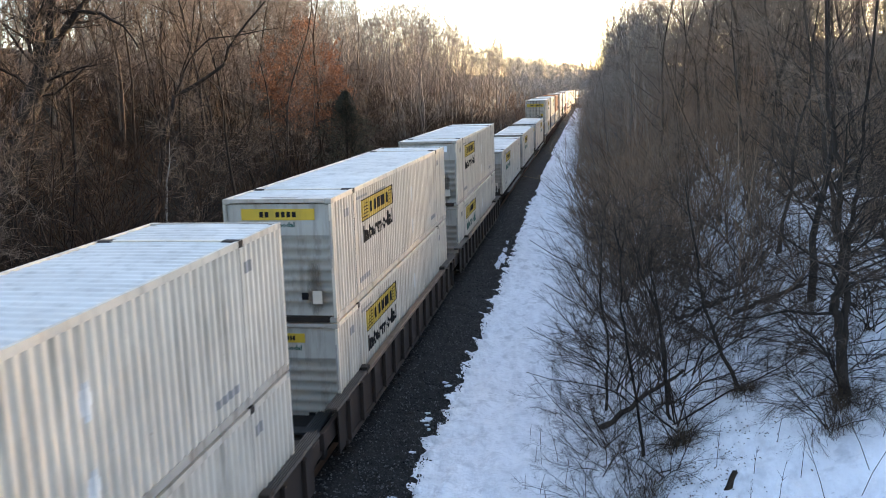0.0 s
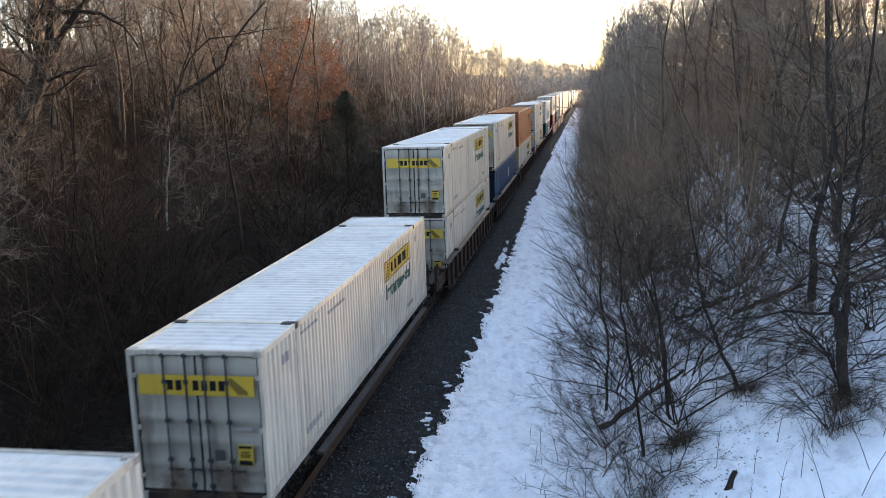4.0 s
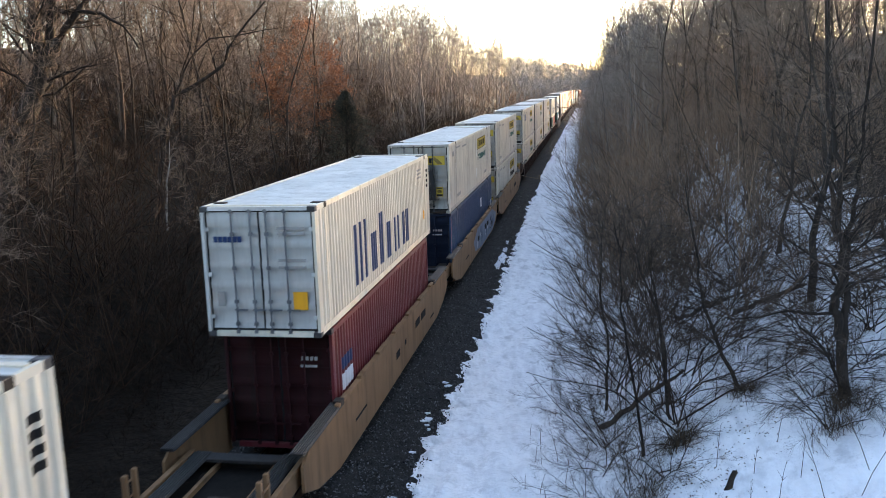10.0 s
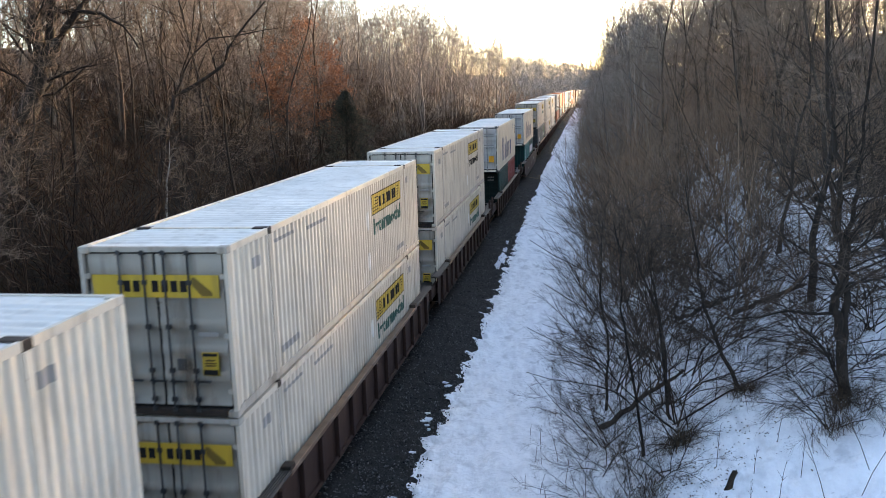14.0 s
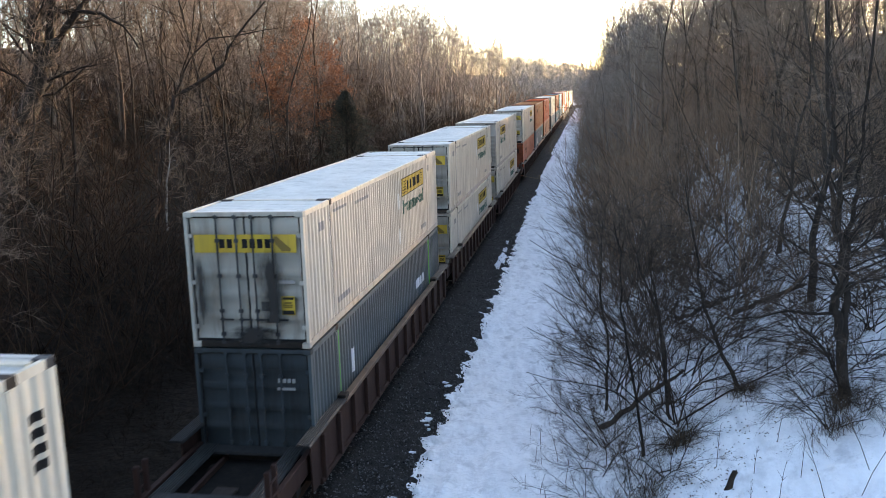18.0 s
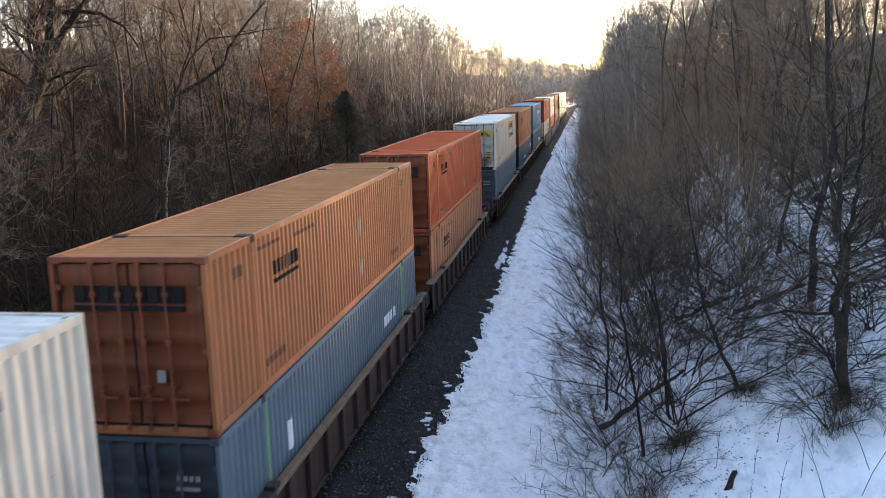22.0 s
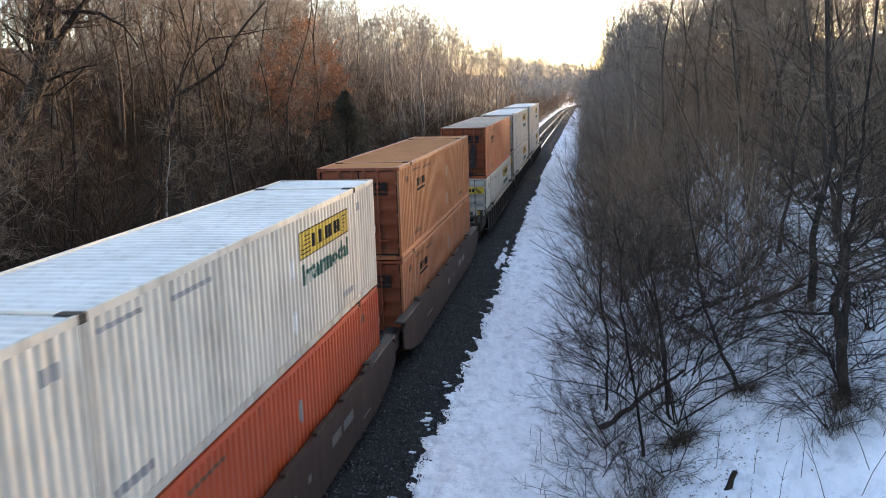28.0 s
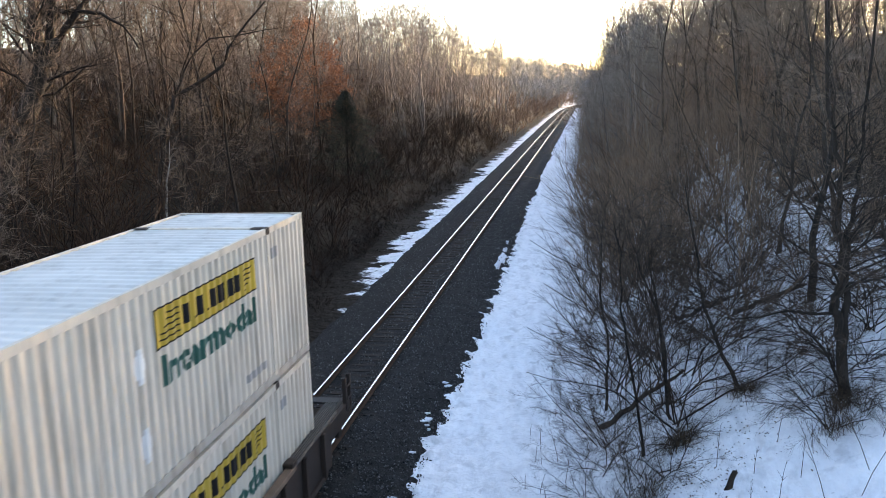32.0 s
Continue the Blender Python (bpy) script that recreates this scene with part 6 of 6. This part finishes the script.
SLATE = dict(colour="slate", brand="", label="slate-grey ribbed freight container low in a well car",
             extra=(("patch", -6.06, -5.96, 0.2, 2.75, LIME), ("patch", 5.96, 6.06, 0.2, 2.75, LIME), ("patch", -4.9, -4.6, 1.35, 1.95, WHITETXT), ("blocks", 3.4, 5.0, 1.5, 1.8, 4, WHITETXT)))
BIG = dict(colour="cream", brand="big", length=13.716, label="cream-white shipping container with large blue painted shapes")
ORANGE = "orange ribbed freight container with dark lettering bars"
TRAIN = [
    (-0.30, "black", "rib", "art", [up("white freight container with a plain front wall", nose_near=True), low("white freight container with a plain front wall", nose_near=True)]),
    (19.25, "black", "rib", "art", [up("white freight container with a wide yellow front sign", nose_near=True, word="wide", soot=5), low("white freight container with grey lettering", nose_near=True, word="grey")]),
    (38.83, "black", "rib", "coup", [up("white freight container with dark lettering", nose_near=True, word="wide", front_sign=WHITETXT, soot=5), low("white freight container, front wall first", nose_near=True)]),
    (59.95, "black", "spine", "art", [low("white freight container alone on a low spine car", nose_near=True, soot=1)]),
    (79.05, "black", "spine", "art", [low("white freight container alone on a low spine car", nose_near=True, soot=3)]),
    (99.60, "black", "spine", "coup", [low("white freight container alone on a low spine car, doors first")]),
    (120.70, "brown", "rib", "art", [up(), low()]),
    (140.30, "brown", "rib", "art", [up("white freight container with a sooty door", soot=4), dict(colour="blue", brand="", label="deep blue ribbed freight container with a white label", extra=(("patch", -6.2, -6.1, 0.2, 2.75, LIME), ("patch", 1.2, 1.6, 1.6, 2.2, WHITETXT), ("patch", 7.0, 7.25, 0.9, 1.4, WHITETXT)))]),
    (159.90, "brown", "rib", "coup", [dict(colour="tan", brand="dark", nose_near=True, label=ORANGE + ", front wall first"), low()]),
    (183.31, "brown", "rib", "solo", [up("white freight container with stained doors", soot=2), low()]),
    (206.76, "dark", "rib", "solo", [BIG, ("twin", dict(colour="teal", brand="", length=6.058, height=2.591, label="teal short shipping container", nose_near=True, extra=(("blocks", -2.6, -2.3, 0.4, 2.2, 1, WHITETXT),)), dict(colour="maroon", brand="", length=6.058, height=2.591, label="dark red short shipping container", extra=(("blocks", -1.2, 0.4, 1.0, 1.7, 2, WHITETXT),)))]),
    (230.02, "mustard", "flat", "art", [BIG, dict(colour="maroon", brand="", length=12.192, label="maroon shipping container low in a well car", extra=(("patch", -5.4, -4.4, 1.2, 1.6, WHITETXT), ("patch", -5.4, -4.4, 1.7, 2.0, BLUETXT)))]),
    (249.86, "mustard", "flat", "art", [up("white freight container with grimy doors", soot=4), dict(colour="navy", brand="", label="navy blue freight container low in a well car", extra=(("patch", -8.0, -7.9, 0.2, 2.75, PAINTS["red"]), ("patch", 2.6, 3.1, 1.7, 2.2, WHITETXT), ("patch", 7.2, 7.45, 1.0, 1.5, WHITETXT)))]),
    (269.41, "mustard", "flat", "coup", [up(), low(word="grey")]),
    (292.86, "brown", "rib", "art", [up("white freight container with a blue sign on its side", extra=(("patch", -5.7, -3.75, 1.83, 2.38, BLUETXT), ("blocks", -5.3, -4.1, 1.95, 2.28, 2, WHITETXT))), low("white freight container with rust-stained doors", soot=2)]),
    (312.25, "brown", "rib", "art", [up(soot=1), low()]),
    (332.00, "brown", "rib", "coup", [up(word="grey"), low()]),
    (354.82, "dark", "rib", "solo", [BIG, ("twin", dict(colour="green", brand="", length=6.058, height=2.591, label="dark green short shipping container"), dict(colour="brick", brand="", length=6.058, height=2.591, label="brick-red short shipping container"))]),
    (378.66, "dark", "flat", "solo", [BIG, ("twin", dict(colour="teal", brand="", length=6.058, height=2.591, label="teal short shipping container", nose_near=True, extra=(("blocks", -2.6, -2.3, 0.4, 2.2, 1, WHITETXT),)), dict(colour="green", brand="", length=6.058, height=2.591, label="dark green short shipping container with white blocks", extra=(("blocks", -2.4, 2.2, 1.35, 2.05, 4, WHITETXT),)))]),
    (402.30, "brown", "rib", "art", [up("white freight container with a sooty door", soot=4), dict(SLATE, colour="graphite", label="graphite-grey ribbed freight container low in a well car")]),
    (421.80, "brown", "rib", "art", [up("white freight container with brown stained doors", soot=3), low()]),
    (441.35, "brown", "rib", "coup", [up("white freight container, front wall first", nose_near=True), low()]),
    (464.70, "dark", "rib", "art", [up(), dict(colour="orange", brand="dark", style="plate", label="orange smooth-sided freight container low in a well car")]),
    (484.15, "dark", "rib", "art", [dict(colour="tan", brand="dark", label="faded " + ORANGE), SLATE]),
    (503.50, "dark", "rib", "coup", [dict(colour="red", brand="dark", label="red-orange ribbed freight container with dark lettering bars"), dict(colour="tan", brand="dark", style="plate", label="faded orange freight container low in a well car")]),
    (527.09, "brown", "rib", "art", [up("white freight container with scuffed sides"), dict(SLATE, extra=())]),
    (546.60, "brown", "rib", "art", [dict(colour="tan", brand="dark", label="faded " + ORANGE), dict(colour="petrol", brand="", label="petrol-blue freight container with white blocks", extra=(("blocks", -2.6, 0.4, 1.50, 1.66, 10, WHITETXT), ("patch", 6.9, 7.6, 1.9, 2.2, WHITETXT)))]),
    (566.05, "brown", "rib", "coup", [dict(colour="bright", brand="", label="bright blue ribbed freight container", extra=(("blocks", 1.6, 4.8, 1.80, 1.98, 10, WHITETXT), ("patch", 0.9, 1.25, 1.65, 2.1, WHITETXT))), dict(colour="petrol", brand="", label="petrol-blue freight container low in a well car", extra=(("blocks", 2.4, 5.4, 1.58, 1.76, 10, WHITETXT), ("patch", 1.6, 1.95, 1.42, 1.9, WHITETXT)))]),
    (590.20, "dark", "flat", "art", [dict(colour="red", brand="dark", label="red-orange ribbed freight container with dark lettering bars"), low(word="grey")]),
    (609.90, "dark", "flat", "art", [up(), dict(colour="red", brand="dark", label="red-orange freight container low in a well car")]),
    (629.40, "dark", "flat", "coup", [dict(colour="tan", brand="dark", label="faded " + ORANGE), dict(colour="tan", brand="dark", label="faded orange freight container low in a well car")]),
    (653.10, "black", "rib", "art", [dict(colour="orange", brand="dark", style="plate", roof=TARP, soot=4, label="orange smooth-sided freight container with a grey patched roof"), low(dirty=False)]),
    (672.56, "black", "rib", "art", [up("white freight container with sooty doors", soot=4), low()]),
    (692.03, "black", "rib", "coup", [up("white freight container with grimy doors", soot=3), low()]),
]
CAR_WORDS = {"black": "black", "brown": "rusty brown", "dark": "dark red-brown", "mustard": "mustard-yellow"}
KIND_WORDS = {"rib": "steel well car with ribbed sides carrying containers", "flat": "steel well car with flat plate sides carrying containers", "spine": "low spine car carrying one container"}
MOVING = []


def build_train():
    prev = "coup"
    for i, (near, colour, kind, joint, loads) in enumerate(TRAIN):
        near_joint = "coup" if prev in ("coup", "solo") or joint == "solo" else "art"
        far_joint = "coup" if joint in ("coup", "solo") else "art"
        prev = joint
        mid = near + 8.077
        car = well_car(colour, kind, near_joint, far_joint, CAR_WORDS[colour] + " " + KIND_WORDS[kind], graffiti=(i == 12))
        MOVING.append((car, mid, 0.0))
        if kind == "spine":
            MOVING.append((container(**loads[0]), mid, 1.163))
            continue
        under = 2.591 if isinstance(loads[1], tuple) else BOX_H
        MOVING.append((container(**loads[0]), mid, 0.350 + under + 0.028))
        if isinstance(loads[1], tuple):
            _, a, b = loads[1]
            MOVING.append((container(**a), mid - 3.07, 0.350))
            MOVING.append((container(**b), mid + 3.07, 0.350))
        else:
            MOVING.append((container(**loads[1]), mid, 0.350))


build_train()


# ---------------------------------------------------------------- small things on the ground
def build_small():
    rng = random.Random(31)
    # dry weed stalks, each with a few side stems
    def weed(x, y, h, lean, seed):
        g = np.random.default_rng(seed)
        k = 5
        P = np.zeros((1, k, 3))
        d = np.array([lean[0], lean[1], 1.0])
        for i in range(1, k):
            P[0, i] = P[0, i - 1] + d / np.linalg.norm(d) * h / (k - 1)
            d = d + np.array([lean[0] * 0.25, lean[1] * 0.25, -0.05]) + g.normal(size=3) * 0.04
        R = 0.007 * np.linspace(1, 0.4, k)[None]
        B, BR = grow(P, R, 5, 0.35, 1.0, h * 0.22, 32, 0.1, 2, 0.1, g, 0.7, 0.5, 0.003)
        root = blank("weed", "dry brown weed stalk standing in the snow", "weed", "weed stalks in the snow")
        root.matrix_basis = Matrix.Translation((x, y, ground_z(x, y) - 0.03))
        piece("stalk", mesh_np("stalk", *tubes(P, R, 4)), STALK, root)
        piece("side_stem", mesh_np("side_stem", *tubes(B, BR, 3)), STALK, root)
    for i, (x, y, h, lx, ly) in enumerate(((11.1, 15.2, 1.7, -0.25, 0.1), (11.6, 15.0, 2.0, 0.3, -0.1), (11.9, 15.6, 2.1, -0.35, 0.1), (10.4, 15.6, 1.0, 0.05, 0), (9.9, 15.4, 0.9, -0.05, 0), (12.4, 16.6, 1.6, 0.3, 0.2),
                                           (9.6, 17.6, 0.9, 0.05, 0.1), (10.8, 17.8, 1.0, 0.1, 0), (6.3, 28.5, 1.4, -0.3, 0.1), (6.1, 24.0, 0.8, 0.1, 0), (6.4, 22.6, 0.7, -0.1, 0.1), (5.9, 26.4, 0.8, 0.05, 0.05), (6.3, 20.4, 0.9, -0.1, 0), (6.5, 19.2, 0.7, 0.15, 0), (5.8, 21.8, 0.5, 0, 0.1), (6.6, 33.0, 1.0, -0.15, 0),
                                           (5.75, 20.6, 0.4, 0.05, 0), (5.9, 20.4, 0.45, -0.05, 0.05), (5.6, 19.0, 0.35, 0, 0), (5.95, 18.8, 0.5, 0.1, 0), (6.1, 18.5, 0.45, -0.08, 0), (6.0, 17.3, 0.5, 0.12, 0), (6.15, 17.1, 0.55, -0.12, 0), (6.25, 17.4, 0.4, 0.02, 0.1),
                                           (5.85, 23.2, 0.45, 0.04, 0), (6.0, 23.0, 0.5, -0.1, 0), (6.2, 25.4, 0.5, 0.06, 0), (5.9, 29.5, 0.6, -0.06, 0), (5.5, 22.4, 0.3, 0.05, 0), (10.2, 16.9, 0.6, 0.05, 0), (11.3, 17.0, 0.8, -0.1, 0), (10.9, 16.2, 0.9, 0.06, 0))):
        weed(x, y, h, (lx, ly), 700 + i)
    # dry grass at the feet of the shrubs: one mass
    n = 1500
    g = np.random.default_rng(9)
    feet = np.array([(9.04, 19.25), (9.1, 19.35), (9.0, 19.2), (10.63, 20.4), (10.6, 20.5), (12.1, 18.4), (12.2, 18.5), (11.85, 17.6), (7.6, 17.3), (8.3, 17.6), (8.9, 21.6)])
    at = feet[g.integers(0, len(feet), n)] + g.normal(size=(n, 2)) * 0.2
    z = np.array([ground_z(a, b) - 0.02 for a, b in at])
    P = np.zeros((n, 3, 3))
    P[:, 0] = np.column_stack([at, z])
    d = np.column_stack([g.normal(size=(n, 2)) * 0.5, np.ones(n)])
    ln = g.uniform(0.10, 0.42, (n, 1))
    P[:, 1] = P[:, 0] + d * ln * 0.6
    P[:, 2] = P[:, 1] + (d + np.column_stack([g.normal(size=(n, 2)) * 0.5, -np.full(n, 0.7)])) * ln * 0.5
    R = np.repeat([[0.005, 0.004, 0.0015]], n, 0)
    tagged(piece("dry_grass", mesh_np("dry_grass", *tubes(P, R, 3)), STRAW), "dry straw-coloured grass tufts poking through snow", "grass", "", "stuff")
    # dead leaves strewn on the snow: one mass
    n = 480
    spots = np.array([(10.6, 18.8), (9.8, 18.2), (8.8, 17.6), (8.3, 18.4), (11.6, 19.2), (10.9, 20.0), (12.6, 20.2), (9.4, 17.2)])
    at = spots[g.integers(0, len(spots), n)] + g.normal(size=(n, 2)) * 0.62
    mid = np.array([(a, b, ground_z(a, b) + 0.012) for a, b in at])
    turn = g.uniform(0, 6.28, n)
    u = np.stack([np.cos(turn), np.sin(turn), g.normal(size=n) * 0.3], 1) * g.uniform(0.012, 0.036, (n, 1))
    v = np.stack([-np.sin(turn), np.cos(turn), g.normal(size=n) * 0.3], 1) * g.uniform(0.008, 0.026, (n, 1))
    bend = np.array([0, 0, 0.014])
    quad = np.stack([mid - u, mid + v + bend, mid + u, mid - v + bend], 1).reshape(-1, 3)
    i4 = 4 * np.arange(n)[:, None]
    tagged(piece("fallen_leaves", mesh_np("fallen_leaves", quad, np.concatenate([i4 + [0, 1, 2], i4 + [0, 2, 3]])), STRAW), "dead brown leaves strewn over the snow", "leaves", "", "stuff")
    # fallen branches
    for i, (pts, r) in enumerate((([(7.35, 22.25, 0), (7.86, 22.5, 0), (8.6, 22.75, 0), (9.5, 23.15, 0)], 0.085), ([(11.2, 26.0, 1.8), (12.0, 25.6, 2.3), (13.0, 25.5, 2.7)], 0.08), ([(9.9, 29.0, 1.0), (10.8, 28.2, 1.6), (11.7, 27.9, 2.0)], 0.07))):
        q = np.array(pts)
        for k in range(len(q)):
            q[k, 2] = ground_z(q[k, 0], q[k, 1]) + (0.05 if k in (0, len(q) - 1) else 0.12)
        t = np.linspace(0, len(q) - 1, 12)
        q = np.stack([np.interp(t, np.arange(len(q)), q[:, a]) for a in range(3)], 1)
        q[1:-1] += np.random.default_rng(40 + i).normal(size=(10, 3)) * 0.035
        line = q[None] - q[0]
        R = r * np.linspace(1, 0.5, len(q))[None]
        root = blank("fallen_branch", "dark fallen branch lying on the snow", "branch", "fallen branches")
        root.matrix_basis = Matrix.Translation(q[0])
        piece("limb", mesh_np("limb", *tubes(line, R, 7), True), BARK, root)
        B, BR = grow(line, R, 9, 0.2, 1.0, 0.8, 45, 0.1, 3, 0.2, np.random.default_rng(i), 0.4, 0.4, 0.006)
        piece("twig", mesh_np("twig", *tubes(B, BR, 3)), TWIG, root)
    root = blank("stump", "dark broken stump leaning out of the snow", "stump")
    x, y = 9.68, 16.7
    root.matrix_basis = pose(x, y, ground_z(x, y) - 0.05, 4, 15, 0)
    line = np.array([[(0, 0, -0.1), (0.015, 0, 0.12), (0.0, 0.02, 0.26), (0.02, 0.0, 0.38), (0.025, 0.01, 0.43)]], float)
    v, f = tubes(line, np.array([[0.085, 0.065, 0.055, 0.05, 0.012]]), 9)
    g = np.random.default_rng(5)
    v = v + g.normal(size=v.shape) * 0.012
    v[-18:, 2] += g.uniform(-0.06, 0.08, 18)
    piece("wood", mesh_np("wood", v, f, True), BARK, root)
    # lumps of snow and crust along the ballast's edge
    lump = []
    for k in range(3):
        bm = bmesh.new()
        bmesh.ops.create_icosphere(bm, subdivisions=2, radius=1)
        for v in bm.verts:
            v.co *= 1 + 0.7 * noise.noise(v.co * 1.9 + Vector((k * 9, 0, 0)))
            v.co.z *= 0.35
        lump.append(mesh_of("snow_lump", bm, True))
    spots = [(2.72, 25.9), (2.6, 26.1), (2.55, 23.4), (2.62, 23.0), (2.5, 22.8), (2.75, 22.4)]
    for k in range(9):
        y = 18 + 60 * rng.random() ** 1.3
        spots.append((2.95 + rng.uniform(-0.35, 0.12), y))
    for x, y in spots:
        s = rng.uniform(0.04, 0.10)
        z = float(np.interp(x, [1.7, 2.0, 2.35, 2.7, 3.0, 3.5], [-0.20, -0.28, -0.42, -0.54, -0.64, -0.66]))
        ob = piece("snow_lump", rng.choice(lump), SNOWLUMP, None, pose(x, y, z + 0.01, 0, 0, rng.uniform(0, 360)) @ Matrix.Diagonal((s * rng.uniform(0.7, 1.6), s * rng.uniform(1, 2.2), s, 1)))
        tagged(ob, "small crusty lump of old snow on the ballast", "snow", "snow lumps along the ballast")
    for x, y, w, ln in ((2.50, 44.2, 0.15, 1.1), (2.56, 46.2, 0.20, 1.5), (2.48, 48.3, 0.14, 0.9), (2.40, 50.5, 0.10, 0.6)):
        z = float(np.interp(x, [1.7, 2.0, 2.35, 2.7, 3.0, 3.5], [-0.20, -0.28, -0.42, -0.54, -0.64, -0.66]))
        ob = piece("snow_patch", rng.choice(lump), SNOWLUMP, None, pose(x, y, z, 0, 20, 2) @ Matrix.Diagonal((w, ln, 0.09, 1)))
        tagged(ob, "flat patch of old snow lying on the ballast", "snow", "snow patches on the ballast")


STALK = rough_stuff("dry_stalk", (0.06, 0.035, 0.02), (0.16, 0.10, 0.06), 9, 0.9, 0.2)
SNOWLUMP = rough_stuff("crusty_snow", (0.72, 0.74, 0.78), (0.86, 0.87, 0.89), 9, 0.7, 0.5, 0.03)
build_small()


# ---------------------------------------------------------------- what moves
def run(t):
    """How far the train has gone by t seconds."""
    q = t / 10
    return 212.80 * q + 0.19 * q * q + 0.2485 * q ** 3


def motions():
    for thing, s0, z in MOVING:
        rows = []
        for k in range(17):
            t = 2.0 * k
            x, y, h = track_at(s0 - run(t))
            tilt = math.degrees(math.atan((drop(y + 5) - drop(y - 5)) / 10))
            rows.append((t, pose(x, y, z + drop(y), tilt, 0, math.degrees(h))))
        walk(thing, rows)


motions()
